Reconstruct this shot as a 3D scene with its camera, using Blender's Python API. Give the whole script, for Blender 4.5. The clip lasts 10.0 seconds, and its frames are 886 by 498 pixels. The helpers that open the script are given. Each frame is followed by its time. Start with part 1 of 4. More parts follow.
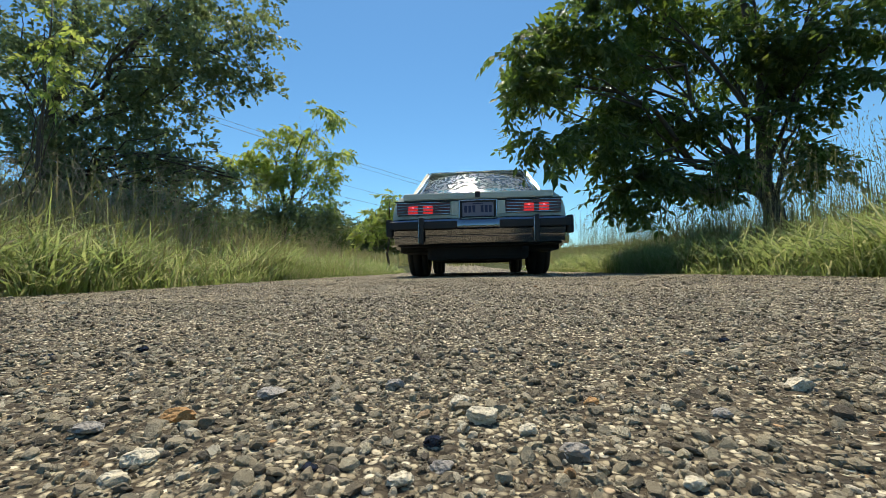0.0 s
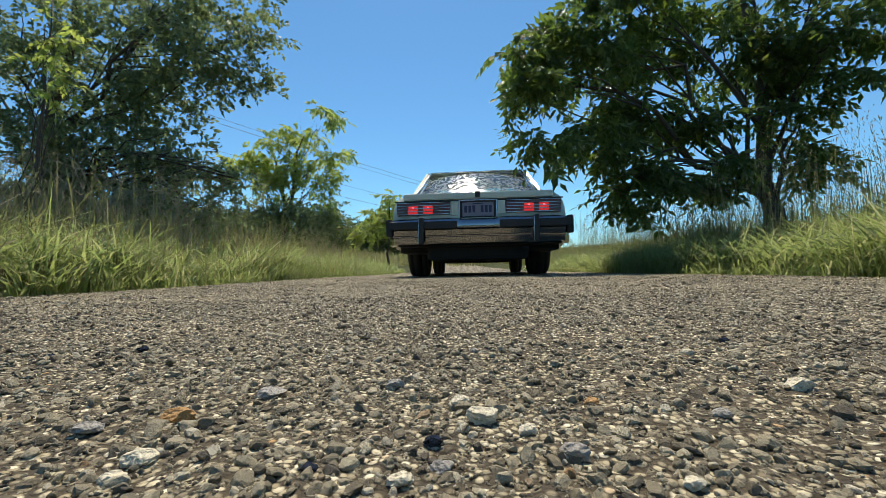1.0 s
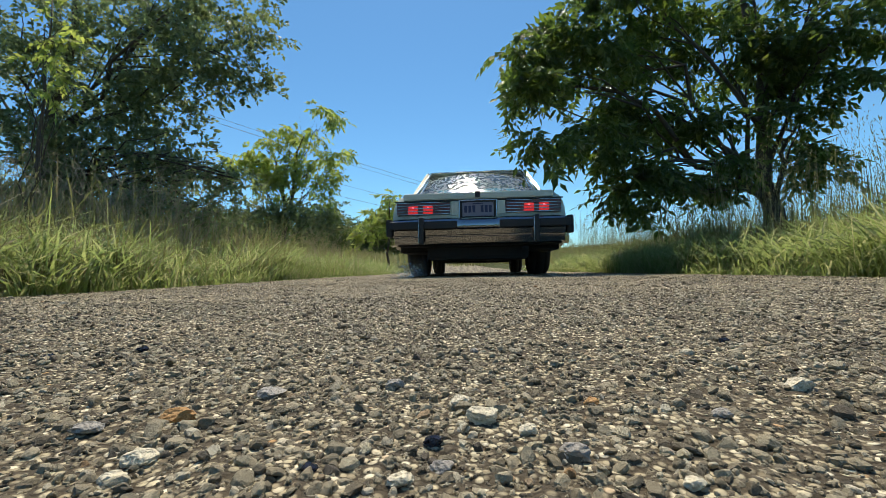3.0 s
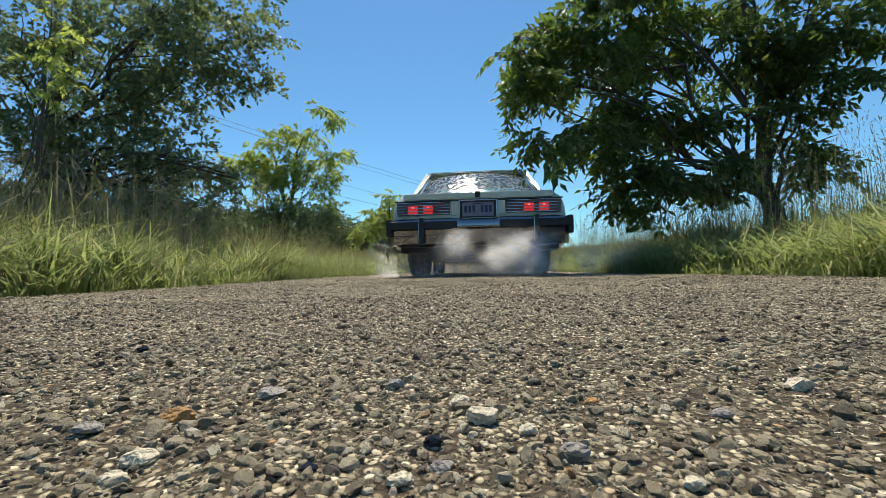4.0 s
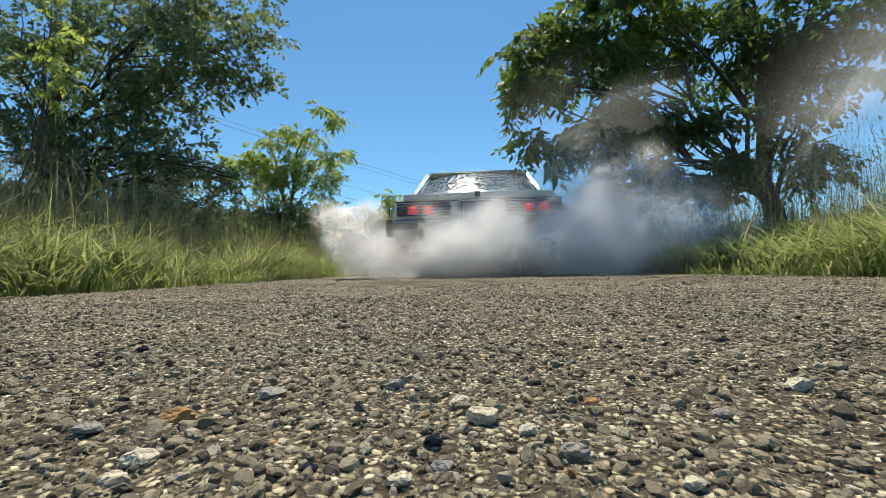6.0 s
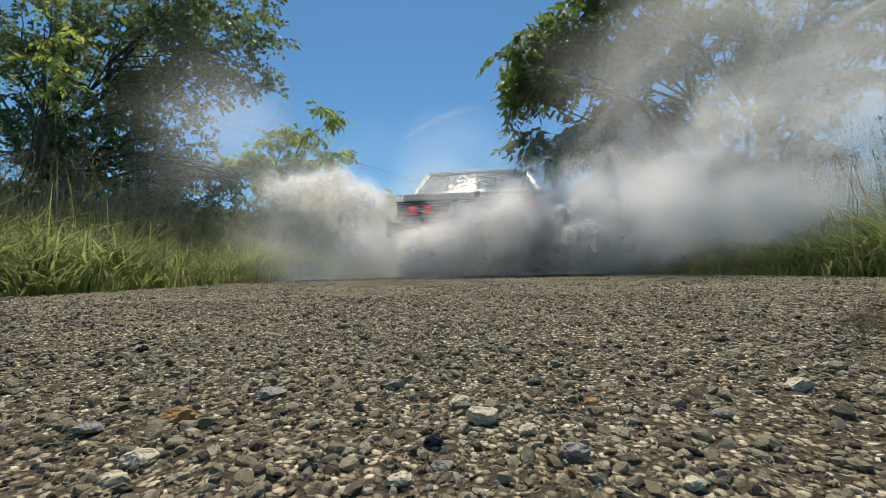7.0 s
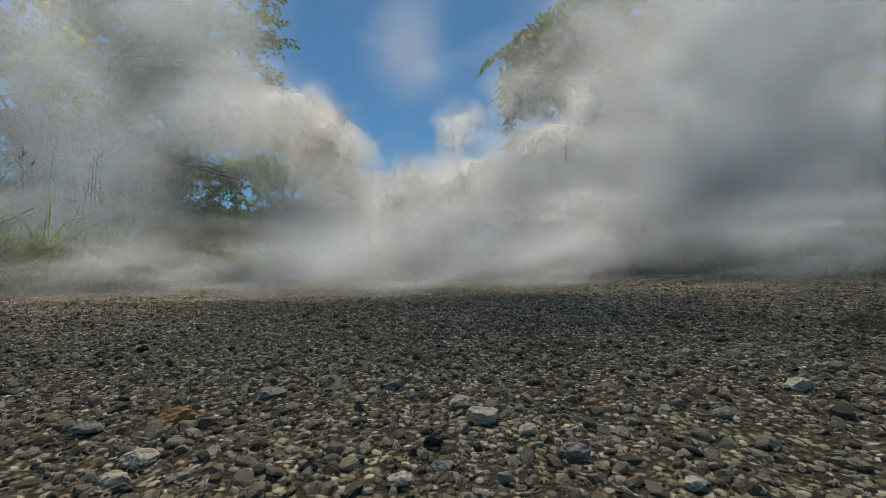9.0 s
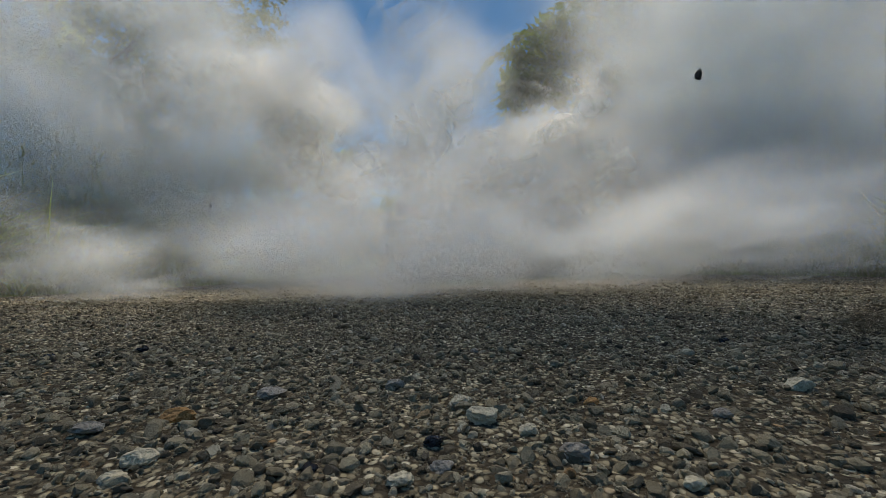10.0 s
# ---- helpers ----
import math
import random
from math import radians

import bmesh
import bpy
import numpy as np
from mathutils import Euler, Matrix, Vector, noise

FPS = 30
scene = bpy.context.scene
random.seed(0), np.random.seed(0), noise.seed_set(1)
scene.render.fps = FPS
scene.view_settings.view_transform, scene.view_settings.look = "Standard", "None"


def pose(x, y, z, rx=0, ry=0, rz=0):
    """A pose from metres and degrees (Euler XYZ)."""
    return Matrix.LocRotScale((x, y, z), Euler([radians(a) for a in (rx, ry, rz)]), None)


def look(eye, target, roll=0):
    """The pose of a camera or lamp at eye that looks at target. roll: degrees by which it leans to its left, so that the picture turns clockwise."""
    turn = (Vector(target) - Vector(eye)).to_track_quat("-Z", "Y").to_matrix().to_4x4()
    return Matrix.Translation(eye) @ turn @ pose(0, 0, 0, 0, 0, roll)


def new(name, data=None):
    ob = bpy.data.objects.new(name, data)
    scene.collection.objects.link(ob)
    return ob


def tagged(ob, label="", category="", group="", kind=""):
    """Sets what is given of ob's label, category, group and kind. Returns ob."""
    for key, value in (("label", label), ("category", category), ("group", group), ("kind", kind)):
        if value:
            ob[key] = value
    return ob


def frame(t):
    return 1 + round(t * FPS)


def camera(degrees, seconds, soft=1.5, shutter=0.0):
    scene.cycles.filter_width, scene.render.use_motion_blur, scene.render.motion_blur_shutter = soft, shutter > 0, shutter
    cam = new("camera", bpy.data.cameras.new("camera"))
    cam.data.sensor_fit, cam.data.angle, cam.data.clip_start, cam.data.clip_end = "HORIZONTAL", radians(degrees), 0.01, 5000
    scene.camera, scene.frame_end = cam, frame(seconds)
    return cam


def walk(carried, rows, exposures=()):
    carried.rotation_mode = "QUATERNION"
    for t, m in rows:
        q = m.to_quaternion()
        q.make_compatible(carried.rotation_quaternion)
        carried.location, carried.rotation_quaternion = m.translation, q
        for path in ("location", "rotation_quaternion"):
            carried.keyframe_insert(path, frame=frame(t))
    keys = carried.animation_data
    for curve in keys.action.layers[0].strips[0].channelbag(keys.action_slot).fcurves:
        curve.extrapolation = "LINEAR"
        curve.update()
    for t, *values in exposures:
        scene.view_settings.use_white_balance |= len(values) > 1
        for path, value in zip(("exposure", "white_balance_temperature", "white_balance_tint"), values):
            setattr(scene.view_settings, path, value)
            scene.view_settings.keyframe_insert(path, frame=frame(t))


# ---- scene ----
# ---- camera, which stands on the road ----
cam = camera(93.5, 10.0, soft=0.8)
EYE = (0.0, 0.0, 0.07)
still = look(EYE, (0.0, 1.0, 0.07 + math.tan(radians(2.87))), -1.2)
walk(cam, [(0.0, still), (10.0, still)],
     exposures=[(0.0, 0.27), (5.7, 0.27), (6.8, -0.08), (7.5, -0.38), (8.5, -0.6), (9.0, -0.68), (10.0, -0.74)])

# ---- sky and sun ----
SUN_UP, SUN_SIDE = radians(65), radians(-3)
to_sun = Vector((math.sin(SUN_SIDE) * math.cos(SUN_UP), math.cos(SUN_SIDE) * math.cos(SUN_UP), math.sin(SUN_UP)))
world = bpy.data.worlds.new("sky")
scene.world = world
world.use_nodes = True
wn = world.node_tree.nodes
sky = wn.new("ShaderNodeTexSky")
sky.sky_type = "NISHITA"
sky.sun_disc = False
sky.sun_elevation, sky.sun_rotation = SUN_UP, SUN_SIDE
sky.air_density, sky.dust_density, sky.ozone_density = 1.0, 0.2, 0.8
tint = wn.new("ShaderNodeMix")
tint.data_type, tint.blend_type = "RGBA", "MULTIPLY"
tint.inputs[0].default_value = 1.0
tint.inputs[7].default_value = (0.56, 0.92, 1.08, 1.0)
world.node_tree.links.new(sky.outputs[0], tint.inputs[6])
world.node_tree.links.new(tint.outputs[2], wn["Background"].inputs[0])
wn["Background"].inputs[1].default_value = 0.11
sun = new("sun", bpy.data.lights.new("sun", "SUN"))
sun.data.energy, sun.data.angle, sun.data.color = 5.0, radians(0.53), (1.0, 0.90, 0.74)
sun.matrix_world = look(to_sun * 60, (0, 0, 0))
scene.cycles.transparent_max_bounces = 256
scene.cycles.max_bounces, scene.cycles.diffuse_bounces, scene.cycles.transmission_bounces = 14, 9, 12


# ---- materials ----
class Nodes:
    """A small builder for node materials."""

    def __init__(self, name):
        self.mat = bpy.data.materials.new(name)
        self.mat.use_nodes = True
        self.tree = self.mat.node_tree
        self.tree.nodes.clear()
        self.out = self.add("OutputMaterial")

    def add(self, kind, values=None, operation="", gradient=""):
        n = self.tree.nodes.new("ShaderNode" + kind)
        if operation:
            n.operation = operation
        if gradient:
            n.gradient_type = gradient
        for k, v in (values or {}).items():
            if isinstance(v, bpy.types.NodeSocket):
                self.tree.links.new(v, n.inputs[k])
            else:
                n.inputs[k].default_value = v
        return n

    def noise(self, scale, detail=4.0, coord="Object", rough=0.6):
        c = self.add("TexCoord").outputs[coord]
        return self.add("TexNoise", {"Vector": c, "Scale": scale, "Detail": detail, "Roughness": rough}).outputs["Fac"]

    def ramp(self, fac, stops, mode="LINEAR"):
        n = self.add("ValToRGB", {"Fac": fac})
        n.color_ramp.interpolation = mode
        e = n.color_ramp.elements
        while len(e) < len(stops):
            e.new(0.5)
        for el, (p, c) in zip(e, stops):
            el.position, el.color = p, (*c, 1.0)
        return n.outputs["Color"]

    def mix(self, fac, a, b, blend="MIX"):
        n = self.add("Mix")
        n.data_type, n.blend_type = "RGBA", blend
        for i, v in ((0, fac), (6, a), (7, b)):
            if isinstance(v, bpy.types.NodeSocket):
                self.tree.links.new(v, n.inputs[i])
            else:
                n.inputs[i].default_value = v if i == 0 else (*v, 1.0)
        return n.outputs[2]

    def math(self, op, a, b=0.0):
        return self.add("Math", {0: a, 1: b}, operation=op).outputs[0]

    def bump(self, height, strength, distance):
        return self.add("Bump", {"Height": height, "Strength": strength, "Distance": distance}).outputs["Normal"]

    def principled(self, color, rough=0.6, metal=0.0, normal=None, **more):
        v = {"Base Color": color if isinstance(color, bpy.types.NodeSocket) else (*color, 1.0), "Roughness": rough, "Metallic": metal}
        if normal is not None:
            v["Normal"] = normal
        v.update({k.replace("_", " "): x for k, x in more.items()})
        return self.add("BsdfPrincipled", v).outputs[0]

    def done(self, surface):
        self.tree.links.new(surface, self.out.inputs["Surface"])
        return self.mat


def plain(name, color, rough=0.5, metal=0.0, grain=60.0, amount=0.25, bump=0.0):
    n = Nodes(name)
    f = n.noise(grain)
    g = n.noise(grain * 0.11, 2.0)
    dark = tuple(c * (1 - amount) for c in color)
    c = n.mix(g, n.mix(f, dark, color), color)
    r = n.math("ADD", n.math("MULTIPLY", f, 0.2), rough - 0.1)
    nor = n.bump(f, bump, 0.01) if bump else None
    return n.done(n.principled(c, r, metal, nor))


def island_material(name, stops, rough=0.8, grain=300.0, through_light=0.0, gloss=0.3, stains=0.0, glow=(0.30, 0.46, 0.05)):
    """Pieces that differ one from another: stones, blades, leaves."""
    n = Nodes(name)
    r = n.add("NewGeometry").outputs["Random Per Island"]
    c = n.ramp(r, stops)
    f = n.noise(grain, 5.0, "Object", 0.7)
    g = n.noise(grain * 3.1, 2.0)
    c = n.mix(n.ramp(f, [(0.32, (0, 0, 0)), (0.62, (1, 1, 1))]), n.mix(0.45, c, (0.02, 0.015, 0.01)), c)
    c = n.mix(n.math("MULTIPLY", g, 0.5), c, n.mix(0.5, c, (0.03, 0.025, 0.02)))
    if stains:
        dirt = n.ramp(n.noise(stains, 5.0), [(0.42, (1, 1, 1)), (0.62, (0, 0, 0))])
        c = n.mix(n.math("MULTIPLY", dirt, 0.55), c, n.mix(0.75, c, (0.07, 0.055, 0.035)))
    s = n.principled(c, rough, 0.0, n.bump(n.math("ADD", f, n.math("MULTIPLY", g, 0.4)), 0.7, 1.2 / grain), Specular_IOR_Level=gloss)
    if through_light:
        t = n.add("BsdfTranslucent", {"Color": n.mix(0.4, c, glow)}).outputs[0]
        s = n.add("MixShader", {0: through_light, 1: s, 2: t}).outputs[0]
    return n.done(s)


STONE_STOPS = [(0.0, (0.07, 0.06, 0.046)), (0.10, (0.17, 0.14, 0.09)), (0.35, (0.29, 0.245, 0.155)), (0.6, (0.39, 0.335, 0.215)),
               (0.85, (0.52, 0.45, 0.295)), (0.985, (0.70, 0.63, 0.46)), (1.0, (0.40, 0.23, 0.09))]
m_stones = island_material("chip_stones", STONE_STOPS, 0.7, 1700.0, stains=7.0)


def stone_material():
    n = Nodes("road_stone")
    c = n.ramp(n.add("ObjectInfo").outputs["Random"], STONE_STOPS)
    f = n.noise(60.0, 6.0)
    c = n.mix(n.noise(2.5, 6.0), n.mix(0.5, c, (0.03, 0.028, 0.024)), c)
    return n.done(n.principled(c, 0.75, 0.0, n.bump(f, 0.5, 0.1), Specular_IOR_Level=0.3))


m_stone = stone_material()


def road_material():
    n = Nodes("worn_chip_seal")
    big = n.noise(1.3, 5.0)
    vor = n.add("TexVoronoi", {"Vector": n.add("TexCoord").outputs["Object"], "Scale": 260.0})
    grit = n.noise(900.0, 3.0)
    stone = n.ramp(n.add("SeparateColor", {0: vor.outputs["Color"]}).outputs[0], STONE_STOPS)
    binder = n.mix(grit, (0.022, 0.018, 0.012), n.mix(n.noise(5.0, 5.0), (0.075, 0.055, 0.032), (0.14, 0.112, 0.07)))
    show = n.ramp(n.math("ADD", vor.outputs["Distance"], n.math("MULTIPLY", big, 0.35)), [(0.52, (1, 1, 1)), (0.72, (0, 0, 0))])
    c = n.mix(show, binder, stone)
    h = n.math("SUBTRACT", n.math("MULTIPLY", grit, 0.3), vor.outputs["Distance"])
    return n.done(n.principled(c, 0.85, 0.0, n.bump(h, 0.9, 0.003), Specular_IOR_Level=0.25))


m_road = road_material()


def soil_material():
    n = Nodes("meadow_soil")
    c = n.ramp(n.noise(0.7, 8.0), [(0.3, (0.05, 0.07, 0.02)), (0.55, (0.09, 0.10, 0.035)), (0.75, (0.13, 0.11, 0.06))])
    c = n.mix(n.noise(40.0, 4.0), (0.03, 0.035, 0.015), c)
    return n.done(n.principled(c, 0.95, 0.0, n.bump(n.noise(25.0, 5.0), 0.8, 0.05), Specular_IOR_Level=0.1))


m_soil = soil_material()
m_grass = island_material("green_grass", [(0.0, (0.10, 0.17, 0.035)), (0.35, (0.22, 0.33, 0.08)), (0.65, (0.36, 0.44, 0.15)), (0.86, (0.52, 0.52, 0.27)), (1.0, (0.68, 0.60, 0.38))], 0.38, 40.0, 0.55, 0.5, glow=(0.56, 0.62, 0.20))
m_dry = island_material("dry_stalks", [(0.0, (0.22, 0.19, 0.09)), (0.5, (0.34, 0.28, 0.15)), (1.0, (0.42, 0.33, 0.22))], 0.7, 40.0, 0.3)
m_weed = island_material("brown_green_weeds", [(0.0, (0.12, 0.16, 0.04)), (0.5, (0.22, 0.25, 0.08)), (0.8, (0.37, 0.31, 0.16)), (1.0, (0.42, 0.32, 0.22))], 0.6, 20.0, 0.5, glow=(0.5, 0.5, 0.2))
m_walnut = island_material("walnut_leaves", [(0.0, (0.04, 0.07, 0.02)), (0.6, (0.075, 0.12, 0.03)), (1.0, (0.26, 0.31, 0.08))], 0.34, 20.0, 0.5, 0.6)
m_light_leaf = island_material("light_green_leaves", [(0.0, (0.22, 0.30, 0.06)), (0.6, (0.38, 0.46, 0.10)), (1.0, (0.55, 0.58, 0.16))], 0.42, 20.0, 0.6, 0.5, glow=(0.62, 0.74, 0.12))
m_small_leaf = island_material("small_oval_leaves", [(0.0, (0.09, 0.12, 0.06)), (0.6, (0.19, 0.23, 0.12)), (1.0, (0.40, 0.43, 0.22))], 0.3, 30.0, 0.5, 0.7, glow=(0.36, 0.48, 0.10))
m_far_leaf = island_material("far_wood_leaves", [(0.0, (0.035, 0.065, 0.02)), (0.6, (0.06, 0.10, 0.03)), (1.0, (0.11, 0.14, 0.05))], 0.6, 5.0, 0.3)
m_bark = plain("bark", (0.10, 0.08, 0.06), 0.9, 0.0, 22.0, 0.6, 0.9)
m_paint = plain("pale_sage_paint", (0.56, 0.56, 0.45), 0.28, 0.0, 6.0, 0.12)
m_chrome = plain("chrome", (0.29, 0.30, 0.33), 0.16, 1.0, 30.0, 0.25)
m_bright = plain("bright_trim", (0.8, 0.8, 0.78), 0.14, 1.0, 30.0, 0.1)
m_rubber = plain("black_rubber", (0.022, 0.021, 0.02), 0.75, 0.0, 90.0, 0.3, 0.2)
m_black = plain("black_vinyl", (0.016, 0.014, 0.013), 0.6, 0.0, 90.0, 0.3)
m_under = plain("underbody_grime", (0.014, 0.012, 0.010), 0.85, 0.0, 20.0, 0.5, 0.3)
m_seat = plain("seat_cloth", (0.10, 0.095, 0.08), 0.9, 0.0, 90.0, 0.3)
m_steel = plain("steel_rim", (0.35, 0.35, 0.35), 0.35, 1.0, 40.0, 0.3)
m_plate = plain("licence_plate_white", (0.2, 0.185, 0.225), 0.5, 0.0, 60.0, 0.15)
m_ink = plain("dark_blue_ink", (0.03, 0.035, 0.09), 0.5)
m_twig = plain("dead_grey_twigs", (0.34, 0.27, 0.17), 0.85, 0.0, 60.0, 0.4)
m_slag = plain("glassy_black_stone", (0.02, 0.02, 0.03), 0.12, 0.0, 300.0, 0.4, 0.6)
m_rust = plain("rusty_stone", (0.42, 0.23, 0.08), 0.85, 0.0, 200.0, 0.5, 0.6)
m_pale = plain("pale_limestone", (0.60, 0.53, 0.38), 0.8, 0.0, 200.0, 0.3, 0.6)
m_slate = plain("blue_grey_stone", (0.29, 0.265, 0.225), 0.7, 0.0, 200.0, 0.4, 0.6)
m_wire = plain("grey_wire", (0.12, 0.12, 0.13), 0.5)
m_tail = plain("tail_lens_dark_red", (0.10, 0.008, 0.008), 0.18, 0.0, 30.0, 0.3)


def glow_material(name, color, strength):
    n = Nodes(name)
    return n.done(n.principled((0.25, 0.01, 0.01), 0.2, 0.0, None, Emission_Color=(*color, 1.0), Emission_Strength=strength))


m_lit = glow_material("lit_red_lens", (1.0, 0.02, 0.01), 0.45)
m_bulb = glow_material("lit_bulb_spot", (1.0, 0.12, 0.12), 1.6)


def glass_material(name, dust):
    """Tinted glass with a dust film that scatters low light and paints in glare."""
    n = Nodes(name)
    spots = n.noise(24.0, 7.0)
    rough = n.math("ADD", n.math("MULTIPLY", spots, 0.1 * dust), 0.02)
    bumps = n.bump(n.noise(14.0, 4.0), 0.6 * dust, 0.012)
    g = n.add("BsdfGlossy", {"Color": (1, 1, 1, 1), "Roughness": rough, "Normal": bumps}).outputs[0]
    t = n.add("BsdfTransparent", {"Color": (0.62, 0.70, 0.66, 1)}).outputs[0]
    film = n.add("BsdfTranslucent", {"Color": (0.6, 0.62, 0.6, 1)}).outputs[0]
    film = n.add("MixShader", {0: 0.5, 1: film, 2: n.add("BsdfDiffuse", {"Color": (0.6, 0.62, 0.6, 1)}).outputs[0]}).outputs[0]
    # pale patches of the film imitate mottled sky and tree reflections
    t = n.add("MixShader", {0: n.math("MULTIPLY", n.ramp(spots, [(0.44, (0, 0, 0)), (0.56, (1, 1, 1))]), 0.62 * dust), 1: t, 2: film}).outputs[0]
    f = n.math("ADD", n.add("Fresnel", {"IOR": 1.5}).outputs[0], 0.04)
    return n.done(n.add("MixShader", {0: f, 1: t, 2: g}).outputs[0])


m_dusty_glare = glass_material("dusty_glare_rear_glass", 1.0)
m_glass = glass_material("tinted_car_glass", 0.15)


def smoke_material(name, color, density, fine, low, core, rugged):
    """Thin veils of smoke that thin out towards the uneven rim of their puff."""
    n = Nodes(name)
    co = n.add("TexCoord")
    rim = n.add("TexGradient", {"Vector": co.outputs["UV"]}, gradient="SPHERICAL").outputs["Fac"]
    rim = n.ramp(rim, [(0.0, (0, 0, 0)), (0.8, (1, 1, 1))], "EASE")
    seed = n.math("MULTIPLY", n.add("ObjectInfo").outputs["Random"], 53.0)
    at = n.add("VectorMath", {0: co.outputs["Object"], 1: seed}, operation="ADD").outputs[0]
    billow = n.add("TexNoise", {"Vector": at, "Scale": fine, "Detail": 3.0, "Roughness": 0.5}).outputs["Fac"]
    out = n.add("VectorMath", {0: co.outputs["Object"]}, operation="LENGTH").outputs["Value"]
    out = n.math("ADD", n.math("MULTIPLY", out, 0.75), n.math("MULTIPLY", n.math("SUBTRACT", billow, 0.5), rugged))
    ball = n.ramp(out, [(core, (1, 1, 1)), (1.0, (0, 0, 0))], "EASE")
    torn = n.ramp(billow, [(0.35, (1, 1, 1)), (0.65, (low, low, low))])
    a = n.math("MULTIPLY", n.math("MULTIPLY", n.math("MULTIPLY", rim, ball), torn), density)
    d = n.add("BsdfDiffuse", {"Color": (*color, 1.0)}).outputs[0]
    t = n.add("BsdfTranslucent", {"Color": (*color, 1.0)}).outputs[0]
    body = n.add("MixShader", {0: 0.74, 1: d, 2: t}).outputs[0]
    return n.done(n.add("MixShader", {0: a, 1: n.add("BsdfTransparent").outputs[0], 2: body}).outputs[0])


m_smoke = smoke_material("tyre_smoke", (0.995, 0.98, 0.95), 0.42, 1.3, 0.7, 0.14, 0.5)
m_wisp = smoke_material("fresh_tyre_smoke", (0.985, 0.99, 0.99), 0.21, 1.4, 0.5, 0.1, 0.5)
m_dust = smoke_material("rubber_dust", (0.03, 0.03, 0.025), 0.16, 0.7, 0.9, 0.0, 0.1)
m_haze = smoke_material("thin_tyre_smoke", (0.965, 0.985, 0.99), 0.16, 1.0, 0.6, 0.0, 0.4)


# ---- mesh tools ----
def mesh_np(name, verts, faces, mat, smooth=False):
    """A mesh out of arrays; faces: a list of arrays of triangles or quads."""
    me = bpy.data.meshes.new(name)
    verts = np.asarray(verts, dtype=np.float32)
    faces = [np.asarray(f, dtype=np.int32) for f in faces if len(f)]
    loops = np.concatenate([f.ravel() for f in faces])
    totals = np.concatenate([np.full(len(f), f.shape[1], dtype=np.int32) for f in faces])
    starts = np.concatenate([[0], np.cumsum(totals)[:-1]]).astype(np.int32)
    me.vertices.add(len(verts))
    me.vertices.foreach_set("co", verts.ravel())
    me.loops.add(len(loops))
    me.loops.foreach_set("vertex_index", loops)
    me.polygons.add(len(totals))
    me.polygons.foreach_set("loop_start", starts)
    me.polygons.foreach_set("loop_total", totals)
    me.polygons.foreach_set("use_smooth", np.full(len(totals), smooth))
    me.update(calc_edges=True)
    me.materials.append(mat)
    return me


def part(name, bm, mat, parent=None, label="", smooth=False):
    me = bpy.data.meshes.new(name)
    bm.to_mesh(me)
    bm.free()
    me.materials.append(mat)
    if smooth:
        me.polygons.foreach_set("use_smooth", [True] * len(me.polygons))
    ob = new(name, me)
    if parent is not None:
        ob.parent = parent
    if label:
        ob["label"] = label
    return ob


def put(name, me, parent=None, label=""):
    ob = new(name, me)
    if parent is not None:
        ob.parent = parent
    if label:
        ob["label"] = label
    return ob


def box(x0, x1, y0, y1, z0, z1, bevel=0.0, bm=None, turn=None):
    bm = bm or bmesh.new()
    m = Matrix.Translation(((x0 + x1) / 2, (y0 + y1) / 2, (z0 + z1) / 2)) @ Matrix.Diagonal((x1 - x0, y1 - y0, z1 - z0, 1))
    vs = bmesh.ops.create_cube(bm, size=1.0, matrix=(turn @ m) if turn else m)["verts"]
    if bevel:
        es = list({e for v in vs for e in v.link_edges})
        bmesh.ops.bevel(bm, geom=es, offset=bevel, segments=2, affect="EDGES", profile=0.6)
    return bm


def tube(points, radii, sides=7, bm=None):
    """A tapered round bar along points."""
    bm = bm or bmesh.new()
    rings = []
    for i, p in enumerate(points):
        p = Vector(p)
        d = (Vector(points[min(i + 1, len(points) - 1)]) - Vector(points[max(i - 1, 0)])).normalized()
        a = d.orthogonal().normalized()
        b = d.cross(a)
        if rings and i:
            ref = (rings[-1][0].co - Vector(points[i - 1]))
            a = (ref - d * ref.dot(d)).normalized()
            b = d.cross(a)
        rings.append([bm.verts.new(p + (a * math.cos(k * 2 * math.pi / sides) + b * math.sin(k * 2 * math.pi / sides)) * radii[i]) for k in range(sides)])
    for r, s in zip(rings, rings[1:]):
        for k in range(sides):
            bm.faces.new((r[k], r[(k + 1) % sides], s[(k + 1) % sides], s[k]))
    bm.faces.new(rings[0][::-1])
    bm.faces.new(rings[-1])
    return bm


def loft(rings, bm=None, closed=True):
    bm = bm or bmesh.new()
    vr = [[bm.verts.new(p) for p in r] for r in rings]
    n = len(vr[0])
    for r, s in zip(vr, vr[1:]):
        for k in range(n if closed else n - 1):
            bm.faces.new((r[k], s[k], s[(k + 1) % n], r[(k + 1) % n]))
    bm.faces.new(vr[0])
    bm.faces.new(vr[-1][::-1])
    bmesh.ops.recalc_face_normals(bm, faces=bm.faces)
    return bm


def ground_height(x, y):
    """The lie of the land: level road, low banks, rising gently far off."""
    x, y = np.asarray(x, dtype=float), np.asarray(y, dtype=float)
    rise = 0.0012 * np.clip(y - 9, 0, 22) ** 2 + 0.045 * np.clip(y - 31, 0, 60)
    bank_l = 0.30 * np.clip((left_edge(y) - 0.1 - x) / 4.0, 0, 1.4)
    bank_r = 0.30 * np.clip((x - right_edge(y) - 0.1) / 3.0, 0, 1.4)
    return rise + bank_l + bank_r


